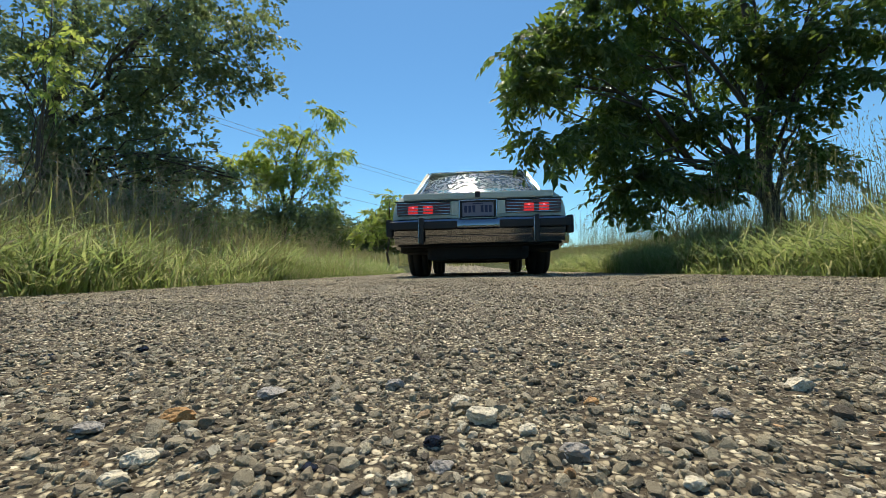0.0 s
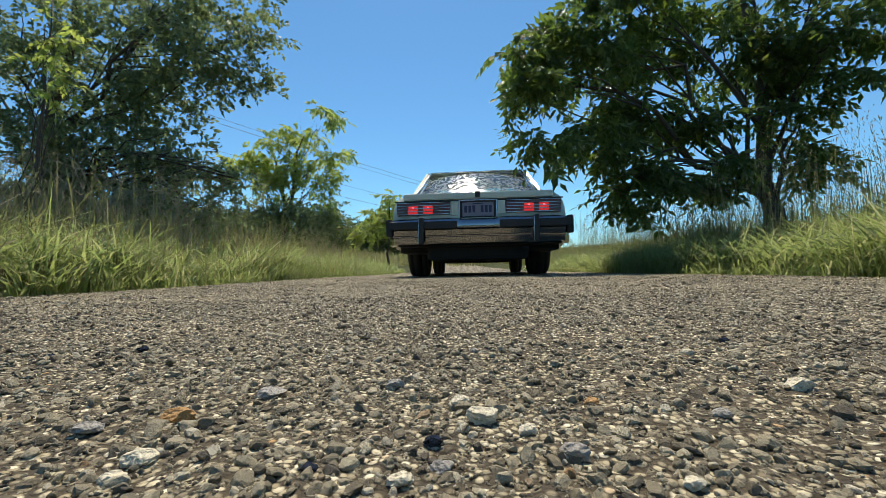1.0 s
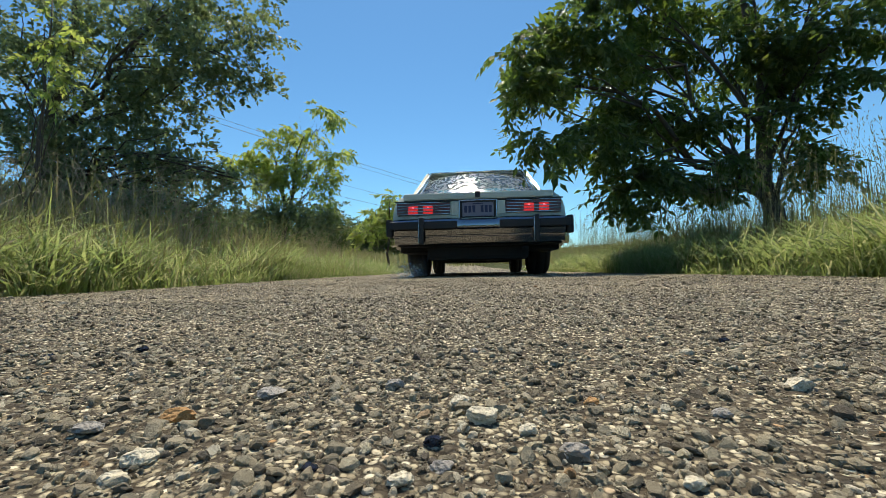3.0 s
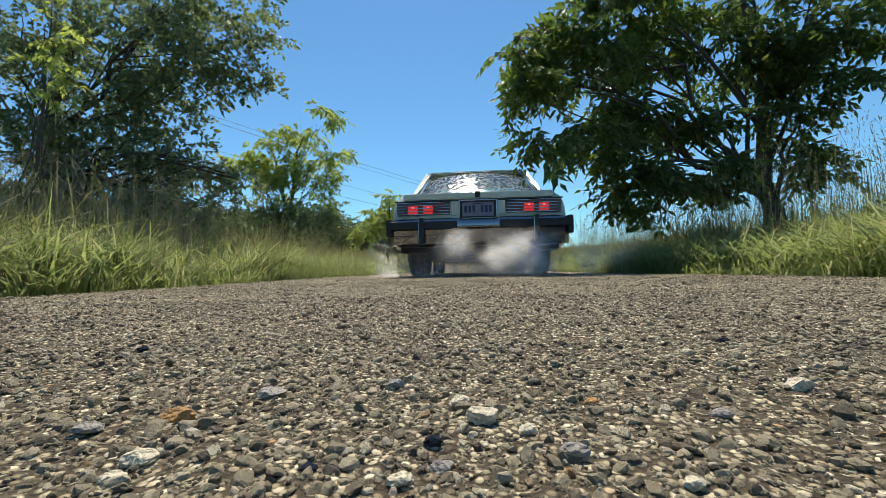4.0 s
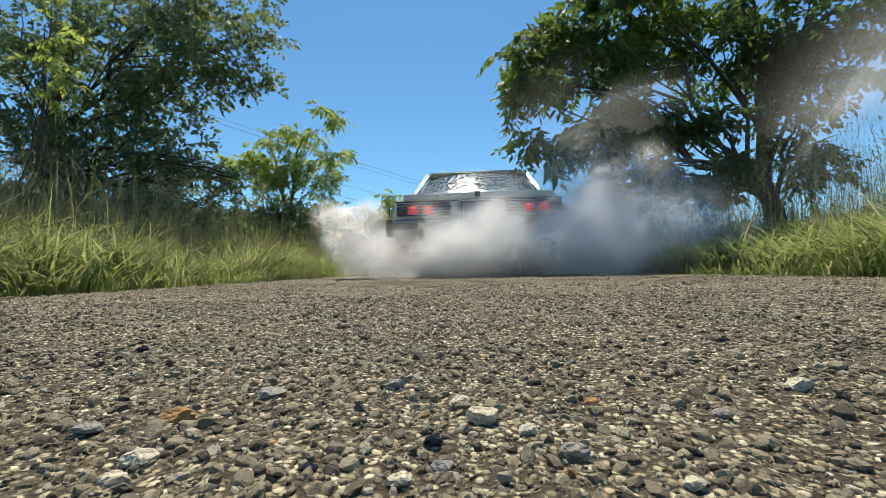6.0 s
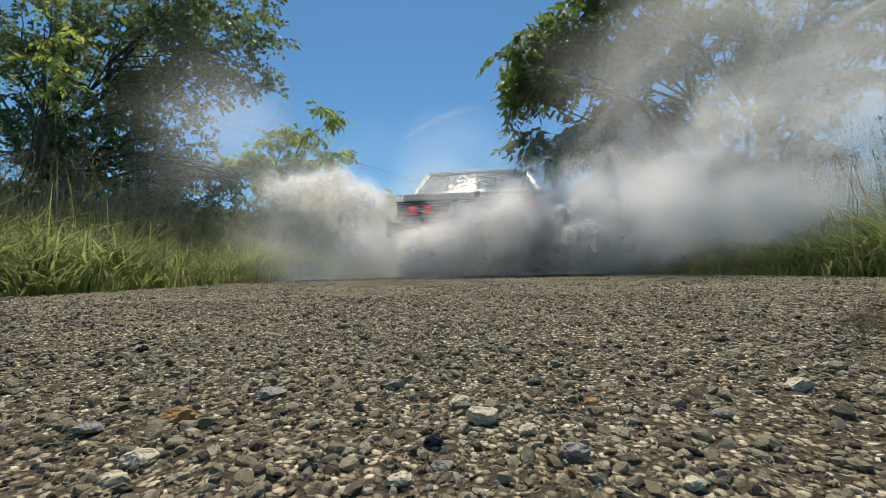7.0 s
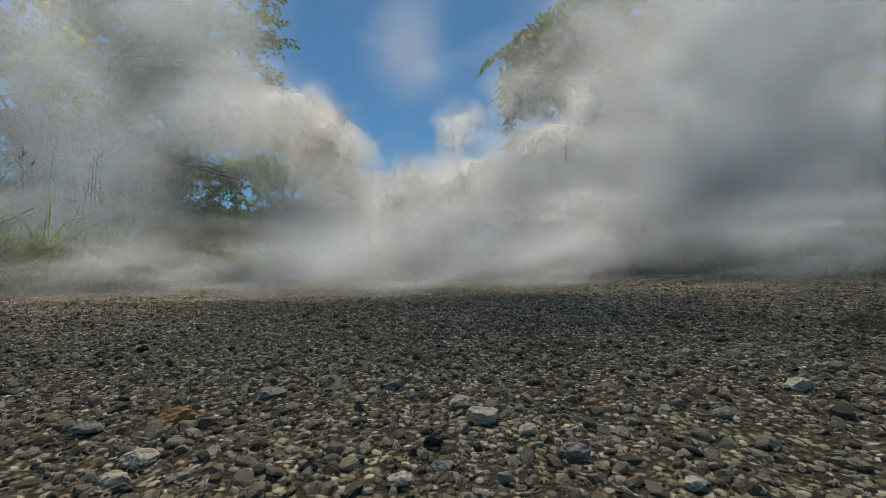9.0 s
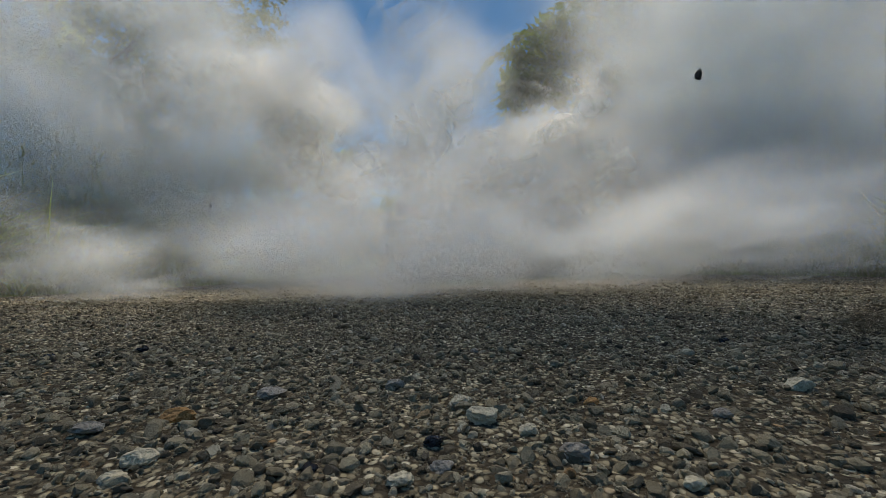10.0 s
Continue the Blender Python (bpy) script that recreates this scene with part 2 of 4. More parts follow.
def right_edge(y):
    return np.interp(y, [-5.0, 1.5, 4.0, 9.0, 14.0, 22.0, 40.0], [1.9, 1.9, 1.8, 2.1, 2.4, 2.2, 1.0])


def left_edge(y):
    return np.interp(y, [-5.0, 1.2, 2.4, 5.0, 9.0, 14.0, 22.0, 40.0], [-1.75, -1.75, -1.6, -1.6, -1.25, -0.95, -1.1, -2.2])


# ---- ground and road ----
def make_ground():
    gx = np.concatenate([[-400, -150, -60, -30], np.linspace(-16, 16, 81), [30, 60, 150, 400]])
    gy = np.concatenate([[-60, -20, -8], np.linspace(-3, 36, 98), [45, 60, 90, 150, 250, 500]])
    X, Y = np.meshgrid(gx, gy)
    Z = ground_height(X, Y) - 0.012 + 0.02 * np.sin(X * 3.1 + Y) * np.sin(Y * 2.3) * (X < left_edge(Y) - 0.3)
    Z -= 0.01 * ((X > left_edge(Y)) & (X < right_edge(Y)))
    v = np.stack([X, Y, Z], -1).reshape(-1, 3)
    w = len(gx)
    i = np.arange(len(gy) - 1)[:, None] * w + np.arange(w - 1)[None]
    f = np.stack([i, i + 1, i + 1 + w, i + w], -1).reshape(-1, 4)
    return tagged(put("ground", mesh_np("ground", v, [f], m_soil, True)), "meadow soil under long grass beside the road", "ground", kind="structure")


def road_skin(x, y):
    """The uneven face of the binder: shallow dips and fine lumps."""
    x, y = np.asarray(x, dtype=float), np.asarray(y, dtype=float)
    fade = np.clip(3.0 - y, 0, 1)
    lump = 0.0011 * np.sin(x * 210 + 3 * np.sin(y * 90)) * np.sin(y * 190 + 2 * np.sin(x * 130)) + 0.0012 * np.sin(x * 47 + 1.7 * np.sin(y * 31)) * np.sin(y * 53)
    return fade * lump


def make_road():
    ys = np.concatenate([np.linspace(-6, 0.0, 12), np.geomspace(0.06, 3.0, 420), np.linspace(3.05, 10, 50), np.linspace(10.5, 38, 40)])
    rnd = np.random.RandomState(3)
    n = 301
    u = np.linspace(-1, 1, n)
    u = np.sign(u) * np.abs(u) ** 2.2
    rows = []
    for y in ys:
        a, b = left_edge(y) + 0.025 * rnd.randn(), right_edge(y) + 0.025 * rnd.randn()
        x = np.where(u < 0, -u * a, u * b)
        z = ground_height(0.2, y) + road_skin(x, y)
        z[0] -= 0.02
        z[-1] -= 0.02
        rows.append(np.stack([x, x * 0 + y, z], -1))
    v = np.concatenate(rows)
    i = np.arange(len(ys) - 1)[:, None] * n + np.arange(n - 1)[None]
    f = np.stack([i, i + 1, i + 1 + n, i + n], -1).reshape(-1, 4)
    return tagged(put("road", mesh_np("road", v, [f], m_road, True)), "worn grey chip-seal lane with loose stones", "road", kind="structure")


ground = make_ground()
road = make_road()


def stone_shape(rnd, level):
    bm = bmesh.new()
    bmesh.ops.create_icosphere(bm, subdivisions=level, radius=1.0)
    flat = [(Vector(rnd.normal(size=3)).normalized(), rnd.uniform(0.55, 0.85)) for _ in range(7)]
    for v in bm.verts:
        for d, lim in flat:
            k = v.co.dot(d)
            if k > lim:
                v.co -= d * (k - lim)
        v.co *= 1 + 0.06 * rnd.randn()
    v = np.array([x.co[:] for x in bm.verts])
    f = np.array([[x.index for x in fc.verts] for fc in bm.faces])
    bm.free()
    return v, f


def turns(rnd, n, tilt=0.5):
    """Random turns: any way round, leaning a little."""
    a, b, c = rnd.uniform(0, 6.283, n), rnd.normal(0, tilt, n), rnd.normal(0, tilt, n)
    ca, sa, cb, sb, cc, sc = np.cos(a), np.sin(a), np.cos(b), np.sin(b), np.cos(c), np.sin(c)
    o = np.zeros(n)
    e = o + 1
    rz = np.stack([ca, -sa, o, sa, ca, o, o, o, e], -1).reshape(n, 3, 3)
    rx = np.stack([e, o, o, o, cb, -sb, o, sb, cb], -1).reshape(n, 3, 3)
    ry = np.stack([cc, o, sc, o, e, o, -sc, o, cc], -1).reshape(n, 3, 3)
    return rz @ rx @ ry


def scatter(shape, turn, size, place):
    """All copies of one shape as arrays."""
    v, f = shape
    vs = np.einsum("nij,nkj->nki", turn, v[None] * size[:, None, :]) + place[:, None, :]
    fs = f[None] + (np.arange(len(place)) * len(v))[:, None, None]
    return vs.reshape(-1, 3), fs.reshape(-1, f.shape[1])


def join_arrays(chunks):
    vs, fs, k = [], [], 0
    for v, f in chunks:
        vs.append(v)
        fs.append(f + k)
        k += len(v)
    return np.concatenate(vs), np.concatenate(fs)


def make_chips():
    """Stone chips of many sizes, most of them sunk in the binder."""
    rnd = np.random.RandomState(11)
    chunks = []
    for level, near, far, count, lo, hi in ((2, 0.09, 0.40, 6000, 0.0014, 0.0066), (1, 0.09, 0.50, 36000, 0.0007, 0.0022), (1, 0.38, 1.1, 20000, 0.0018, 0.0078),
                                            (1, 0.5, 1.2, 9000, 0.0012, 0.003), (1, 1.0, 2.6, 14000, 0.003, 0.0105), (1, 2.4, 5.0, 5000, 0.005, 0.012)):
        shapes = [stone_shape(rnd, level) for _ in range(8)]
        y = np.sqrt(rnd.uniform(near ** 2, far ** 2, count))
        x = rnd.uniform(-1.12, 1.12, count) * (y + 0.02)
        thin = np.sin(x * 9 + 2 * np.sin(y * 7)) * np.sin(y * 11 + x * 3) + rnd.uniform(-0.9, 1.4, count) + 0.5 * np.exp(-(x / (0.35 * y)) ** 2) - 0.3
        keep = (x > left_edge(y) + 0.02) & (x < right_edge(y) - 0.02) & (thin > -0.35)
        x, y = x[keep], y[keep]
        n = len(x)
        s = lo + (hi - lo) * rnd.beta(1.0, 3.9, n)
        size = s[:, None] * np.stack([rnd.uniform(0.8, 1.35, n), rnd.uniform(0.65, 1.0, n), rnd.uniform(0.4, 0.85, n)], -1)
        place = np.stack([x, y, road_skin(x, y) + s * rnd.uniform(-0.35, 0.3, n)], -1)
        turn = turns(rnd, n, 0.5)
        kind = rnd.randint(0, 8, n)
        for k in range(8):
            q = kind == k
            chunks.append(scatter(shapes[k], turn[q], size[q], place[q]))
    v, f = join_arrays(chunks)
    return tagged(put("gravel_chips", mesh_np("gravel_chips", v, [f], m_stones)), "grey and tan stone chips bedded in the road", "gravel", kind="stuff")


make_chips()


# ---- grass ----
def blades(rnd, x, y, h, w, bend, lift=0.0):
    """Bent, tapering blades of grass as arrays of quads and triangles."""
    n = len(x)
    a = rnd.uniform(0, 6.283, n)
    d = np.stack([np.cos(a), np.sin(a), 0 * a], -1)
    c = a + 1.57 + rnd.normal(0, 0.5, n)
    side = np.stack([np.cos(c), np.sin(c), 0 * a], -1) * (w * 0.5)[:, None]
    base = np.stack([x, y, ground_height(x, y) - 0.02 + lift], -1)
    levels = []
    for s, k in ((0.0, 0.8), (0.4, 1.0), (0.75, 0.65), (1.0, 0.0)):
        p = base + d * (bend * h * s * s)[:, None]
        p[:, 2] += h * s * (1 - 0.42 * bend * s * s)
        if k:
            levels += [p - side * k, p + side * k]
        else:
            levels.append(p)
    v = np.stack(levels, 1)
    o = (np.arange(n) * 7)[:, None]
    quads = np.concatenate([o + np.array([[0, 1, 3, 2]]), o + np.array([[2, 3, 5, 4]])])
    tris = o + np.array([[4, 5, 6]])
    return v.reshape(-1, 3), quads, tris


def grass_patch(name, label, mat, seed, count, pick, height, width, bend, tuft=0.0):
    rnd = np.random.RandomState(seed)
    x, y = pick(rnd, count)
    n = len(x)
    grow = 1.0
    if tuft:
        cx, cy = pick(rnd, max(count // 22, 4))
        own = rnd.randint(0, len(cx), n)
        near = rnd.uniform(0, 1, n) < 0.75
        x = np.where(near, cx[own] + rnd.normal(0, tuft, n), x)
        y = np.where(near, cy[own] + rnd.normal(0, tuft, n), y)
        grow = np.where(near, rnd.uniform(0.75, 1.35, len(cx))[own], 0.8)
    clump = 0.75 * grow + 0.3 * np.sin(x * 2.7 + 1.3 * np.sin(y * 1.9)) * np.sin(y * 2.1 + x)
    h = rnd.uniform(*height, n) * clump
    w = rnd.uniform(*width, n)
    v, q, t = blades(rnd, x, y, h, w, np.abs(rnd.normal(bend, 0.35, n)))
    return tagged(put(name, mesh_np(name, v, [q, t], mat)), label, "grass", kind="stuff")


def verge_left(y0, y1, depth0, depth1):
    def pick(rnd, n):
        y = y0 + (y1 - y0) * rnd.uniform(0, 1, n) ** 1.2
        u = rnd.uniform(0, 1, n)
        return left_edge(y) - 0.02 - depth0 - (depth1 - depth0) * u ** 1.3, y
    return pick


def verge_right(y0, y1, depth0, depth1):
    def pick(rnd, n):
        y = rnd.uniform(y0, y1, n)
        return right_edge(y) + 0.03 + depth0 + (depth1 - depth0) * rnd.uniform(0, 1, n) ** 1.3, y
    return pick


grass_patch("verge_grass", "short green grass along the road's edge", m_grass, 1, 14000, verge_left(0.8, 12, 0.0, 0.7), (0.07, 0.27), (0.006, 0.014), 0.75, 0.035)
grass_patch("verge_grass", "long green grass on the bank", m_grass, 2, 24000, verge_left(0.8, 12, 0.2, 3.5), (0.22, 0.56), (0.007, 0.017), 0.7, 0.05)
grass_patch("meadow_weeds", "tall brown-green meadow weeds", m_weed, 3, 40000, verge_left(2.5, 26, 1.6, 14.0), (0.45, 1.0), (0.008, 0.022), 0.4, 0.1)
grass_patch("verge_grass", "short green grass along the road's edge", m_grass, 14, 14000, verge_right(1.2, 12, 0.0, 0.6), (0.08, 0.25), (0.005, 0.010), 0.8)
grass_patch("verge_grass", "bright long grass beneath the walnut tree", m_grass, 4, 24000, verge_right(1.2, 9, 0.2, 2.6), (0.22, 0.5), (0.007, 0.016), 0.85, 0.05)
grass_patch("meadow_weeds", "tall weeds on the far bank", m_weed, 5, 30000, verge_right(3.5, 24, 1.2, 9.0), (0.4, 0.8), (0.006, 0.014), 0.3)
grass_patch("far_meadow", "coarse meadow growth far off", m_weed, 8, 16000, lambda rnd, n: (rnd.uniform(-30, 30, n), rnd.uniform(23, 45, n)), (0.5, 1.1), (0.03, 0.07), 0.4)


def stalks(name, label, seed, count, pick, height):
    """Thin upright grass stalks with loose seed heads."""
    rnd = np.random.RandomState(seed)
    x, y = pick(rnd, count)
    n = len(x)
    h = rnd.uniform(*height, n)
    w = np.full(n, 0.0035)
    bend = np.abs(rnd.normal(0.12, 0.1, n))
    v, q, t = blades(rnd, x, y, h, w, bend)
    tips = v.reshape(n, 7, 3)[:, 6]
    back = v.reshape(n, 7, 3)[:, 4] - tips
    m = 7
    at = tips[:, None] + back[:, None] * (rnd.uniform(0.0, 0.75, (n, m))[:, :, None])
    a = rnd.uniform(0, 6.283, (n, m))
    out = np.stack([np.cos(a) * 0.012, np.sin(a) * 0.012, 0.02 + 0 * a], -1) * rnd.uniform(0.6, 1.5, (n, m, 1))
    wide = np.stack([-np.sin(a), np.cos(a), 0 * a], -1) * 0.0035
    hv = np.stack([at, at + out * 0.5 + wide, at + out, at + out * 0.5 - wide], 2).reshape(-1, 3)
    hf = (np.arange(n * m) * 4)[:, None] + np.array([[0, 1, 2, 3]]) + len(v)
    return tagged(put(name, mesh_np(name, np.concatenate([v, hv]), [q, hf, t], m_dry)), label, "grass", kind="stuff")


grass_patch("arching_grass", "long arching pale grass blades on the bank", m_dry, 15, 3000, verge_left(0.9, 8, 0.1, 3.0), (0.3, 0.8), (0.005, 0.011), 0.8)
grass_patch("arching_grass", "long arching green grass blades over the road's edge", m_grass, 16, 4200, verge_right(1.2, 6, 0.1, 1.6), (0.35, 0.75), (0.006, 0.012), 1.15)
grass_patch("arching_grass", "long arching green grass blades on the bank", m_grass, 17, 5200, verge_left(0.9, 8, 0.1, 2.6), (0.3, 0.7), (0.006, 0.013), 1.05)
stalks("seed_stalks", "tall dry seed-headed grass stalks on the bank", 6, 1500, verge_left(1.2, 9, 0.4, 5.0), (0.5, 1.05))
stalks("seed_stalks", "tall dry seed-headed grass stalks beneath the tree", 7, 3200, verge_right(2.0, 11, 0.6, 5.5), (0.55, 1.25))


# ---- trees ----
def branch_path(rnd, a, b, sag, n=6, wob=0.06):
    a, b = Vector(a), Vector(b)
    size = (b - a).length
    pts = []
    for i in range(n + 1):
        s = i / n
        p = a.lerp(b, s) + Vector((0, 0, sag * size * math.sin(math.pi * s)))
        if 0 < i < n:
            p += Vector(rnd.normal(0, wob * size * 0.4, 3))
        pts.append(p)
    return pts


def frond(rnd, pairs, length, leaflet):
    """One compound leaf: a drooping stalk with leaflets in loose pairs."""
    vs, fs = [], []
    curl = rnd.normal(0, 0.25)
    for i in range(pairs):
        s = (i + 1) / pairs
        c = np.array([length * s, curl * length * s * s, -0.4 * length * s * s])
        for sg in ((-1, 1) if i < pairs - 1 else (0,)):
            L = leaflet * (0.7 + 0.5 * math.sin(math.pi * min(s, 0.85))) * rnd.uniform(0.75, 1.25)
            d = np.array([0.5, sg * 0.8, -0.45]) if sg else np.array([1, 0, -0.6])
            d = d + rnd.normal(0, 0.28, 3)
            d = d / np.linalg.norm(d) * L
            p = np.cross(d, rnd.normal(0, 0.55, 3) + [0, 0, 1])
            p = p / np.linalg.norm(p) * L * 0.22
            sag = np.array([0, 0, -0.12 * L])
            k = len(vs)
            vs += [c, c + d * 0.4 + p, c + d + sag, c + d * 0.4 - p]
            fs.append([k, k + 1, k + 2, k + 3])
    return np.array(vs), np.array(fs)


def twig(rnd, leaves, length, leaf):
    """A short twig with oval leaves round it."""
    vs, fs = [], []
    for i in range(leaves):
        s = (i + 0.5) / leaves
        c = np.array([length * s, 0, -0.15 * length * s * s]) + rnd.normal(0, 0.02 * length, 3)
        d = np.array([rnd.uniform(0.0, 1), rnd.uniform(-1, 1), rnd.uniform(-0.8, 0.5)])
        d = d / np.linalg.norm(d) * leaf * rnd.uniform(0.7, 1.2)
        p = np.cross(d, rnd.normal(0, 1, 3) + [0, 0, 1.2])
        p = p / np.linalg.norm(p) * np.linalg.norm(d) * 0.27
        k = len(vs)
        vs += [c, c + d * 0.45 + p, c + d, c + d * 0.45 - p]
        fs.append([k, k + 1, k + 2, k + 3])
    return np.array(vs), np.array(fs)


def crown_mesh(rnd, clumps, shapes, mat, size, hollow=0.35, per=9, spread=0.22, droop=0.3):
    """Sprays of leaves round many clumps; clumps: x, y, z, rx, ry, rz, count."""
    chunks = []
    for x, y, z, rx, ry, rz, count in clumps:
        tips = max(count // per, 2)
        u = rnd.normal(size=(tips, 3))
        u /= np.linalg.norm(u, axis=1)[:, None]
        u *= (rnd.uniform(hollow, 1.08, tips) ** 0.8)[:, None]
        u = u[rnd.randint(0, tips, count)]
        w = rnd.normal(0, 1, (count, 3))
        place = np.array([x, y, z]) + u * np.array([rx, ry, rz]) + w * size * spread
        u = u * 0.5 + w * 0.5
        yaw = np.arctan2(u[:, 1] * ry, u[:, 0] * rx) + rnd.normal(0, 0.6, count)
        c, s, o = np.cos(yaw), np.sin(yaw), np.zeros(count)
        rz_m = np.stack([c, -s, o, s, c, o, o, o, o + 1], -1).reshape(count, 3, 3)
        tip = rnd.normal(droop, 0.4, count)
        ct, st = np.cos(tip), np.sin(tip)
        ry_m = np.stack([ct, o, st, o, o + 1, o, -st, o, ct], -1).reshape(count, 3, 3)
        roll = rnd.normal(0, 0.6, count)
        cr, sr = np.cos(roll), np.sin(roll)
        rx_m = np.stack([o + 1, o, o, o, cr, -sr, o, sr, cr], -1).reshape(count, 3, 3)
        turn = rz_m @ ry_m @ rx_m
        sc = np.repeat((size * rnd.uniform(0.7, 1.25, count))[:, None], 3, 1)
        kind = rnd.randint(0, len(shapes), count)
        for k, sh in enumerate(shapes):
            q = kind == k
            if q.any():
                chunks.append(scatter(sh, turn[q], sc[q], place[q]))
    v, f = join_arrays(chunks)
    return mesh_np("crown", v, [f], mat)


def make_tree(name, label, base, top, girth, clumps, shapes, mat, size, seed, limb_every=1, full=1.0, lean=0.03):
    rnd = np.random.RandomState(seed)
    thing = tagged(new(name), label, "tree")
    bx, by = base
    gz = float(ground_height(bx, by)) - 0.05
    trunk_pts = branch_path(rnd, (0, 0, 0), (top[0] - bx, top[1] - by, top[2] - gz), 0.0, 8, lean)
    radii = [girth * (1.35 if i == 0 else 1.0 - 0.1 * i) for i in range(9)]
    thing.location = (bx, by, gz)
    part("trunk", tube(trunk_pts, radii, 10), m_bark, thing, "dark furrowed trunk", True)
    off = Vector((bx, by, gz))
    for i, c in enumerate(clumps):
        if i % limb_every:
            continue
        goal = Vector(c[:3]) - off
        start_i = min(max(int(8 * max(goal.z * 0.5, 0.6) / max(top[2] - gz, 0.1)), 1), 7)
        a = trunk_pts[start_i]
        r0 = radii[start_i] * 0.36
        pts = branch_path(rnd, a, goal, 0.16, 6, 0.09)
        bm = tube(pts, [r0 * (1 - 0.13 * k) for k in range(7)], 6)
        for k in range(5):
            q = Vector(pts[2 + k % 4])
            e = goal + Vector((rnd.uniform(-1, 1) * c[3], rnd.uniform(-1, 1) * c[4], rnd.uniform(-1, 1) * c[5])) * 0.85
            tp = branch_path(rnd, q, e, 0.05, 4)
            tube(tp, [r0 * 0.4 * (1 - 0.2 * j) for j in range(5)], 5, bm)
        part("limb", bm, m_bark, thing, "", True)
    cl = [(c[0] - bx, c[1] - by, c[2] - gz, *c[3:6], int(c[6] * full)) for c in clumps]
    put("crown", crown_mesh(rnd, cl, shapes, mat, size), thing, "leafy crown with gaps of sky")
    return thing


_r = np.random.RandomState(5)
FRONDS = [frond(_r, 7, 1.0, 0.34) for _ in range(10)]
TWIGS = [twig(_r, 16, 1.0, 0.24) for _ in range(6)]

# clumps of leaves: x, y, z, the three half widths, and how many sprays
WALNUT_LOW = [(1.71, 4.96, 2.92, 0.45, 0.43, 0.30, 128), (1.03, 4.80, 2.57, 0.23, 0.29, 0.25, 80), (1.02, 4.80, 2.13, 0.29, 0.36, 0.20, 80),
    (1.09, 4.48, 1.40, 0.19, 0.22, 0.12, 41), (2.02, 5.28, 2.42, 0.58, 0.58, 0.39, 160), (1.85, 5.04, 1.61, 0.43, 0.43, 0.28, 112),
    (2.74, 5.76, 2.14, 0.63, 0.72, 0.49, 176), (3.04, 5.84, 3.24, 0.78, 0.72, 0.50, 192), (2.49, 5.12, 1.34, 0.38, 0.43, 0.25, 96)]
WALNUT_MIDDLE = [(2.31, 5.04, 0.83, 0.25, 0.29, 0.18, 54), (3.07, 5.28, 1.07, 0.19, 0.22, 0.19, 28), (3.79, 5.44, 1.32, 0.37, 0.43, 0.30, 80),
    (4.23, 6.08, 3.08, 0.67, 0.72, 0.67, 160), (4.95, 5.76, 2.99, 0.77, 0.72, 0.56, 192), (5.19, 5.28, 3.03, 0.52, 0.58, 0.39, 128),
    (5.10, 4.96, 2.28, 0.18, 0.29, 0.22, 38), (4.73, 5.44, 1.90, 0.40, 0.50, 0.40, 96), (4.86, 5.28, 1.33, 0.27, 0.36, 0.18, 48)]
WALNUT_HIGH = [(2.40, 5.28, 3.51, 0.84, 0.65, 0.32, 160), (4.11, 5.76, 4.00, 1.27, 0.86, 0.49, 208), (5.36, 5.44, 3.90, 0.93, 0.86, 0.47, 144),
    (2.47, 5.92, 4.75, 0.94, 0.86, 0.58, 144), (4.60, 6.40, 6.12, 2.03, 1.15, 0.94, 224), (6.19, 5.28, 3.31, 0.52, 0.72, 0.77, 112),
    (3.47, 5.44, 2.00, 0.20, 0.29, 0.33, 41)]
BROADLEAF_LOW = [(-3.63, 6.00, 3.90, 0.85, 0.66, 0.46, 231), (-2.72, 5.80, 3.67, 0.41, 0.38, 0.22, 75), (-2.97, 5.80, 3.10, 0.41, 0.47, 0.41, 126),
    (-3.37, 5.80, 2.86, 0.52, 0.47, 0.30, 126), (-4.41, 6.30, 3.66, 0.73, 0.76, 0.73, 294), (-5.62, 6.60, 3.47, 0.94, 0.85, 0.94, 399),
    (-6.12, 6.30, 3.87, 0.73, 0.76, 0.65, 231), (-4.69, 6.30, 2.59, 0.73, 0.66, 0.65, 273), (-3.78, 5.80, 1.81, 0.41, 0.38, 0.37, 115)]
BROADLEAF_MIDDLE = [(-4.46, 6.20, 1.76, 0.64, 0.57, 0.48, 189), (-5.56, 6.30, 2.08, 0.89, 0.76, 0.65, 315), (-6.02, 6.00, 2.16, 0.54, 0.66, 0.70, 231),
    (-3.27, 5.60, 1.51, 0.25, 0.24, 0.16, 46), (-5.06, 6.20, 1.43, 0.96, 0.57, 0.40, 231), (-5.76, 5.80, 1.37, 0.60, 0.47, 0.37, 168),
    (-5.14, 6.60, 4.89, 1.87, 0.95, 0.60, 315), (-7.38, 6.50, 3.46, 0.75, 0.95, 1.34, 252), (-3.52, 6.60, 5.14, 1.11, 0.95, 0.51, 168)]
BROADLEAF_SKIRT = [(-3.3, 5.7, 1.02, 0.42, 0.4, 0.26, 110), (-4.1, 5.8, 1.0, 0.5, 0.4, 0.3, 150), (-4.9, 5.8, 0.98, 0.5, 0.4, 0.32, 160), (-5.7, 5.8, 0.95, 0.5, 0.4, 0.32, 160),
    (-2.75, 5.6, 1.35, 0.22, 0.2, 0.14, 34)]
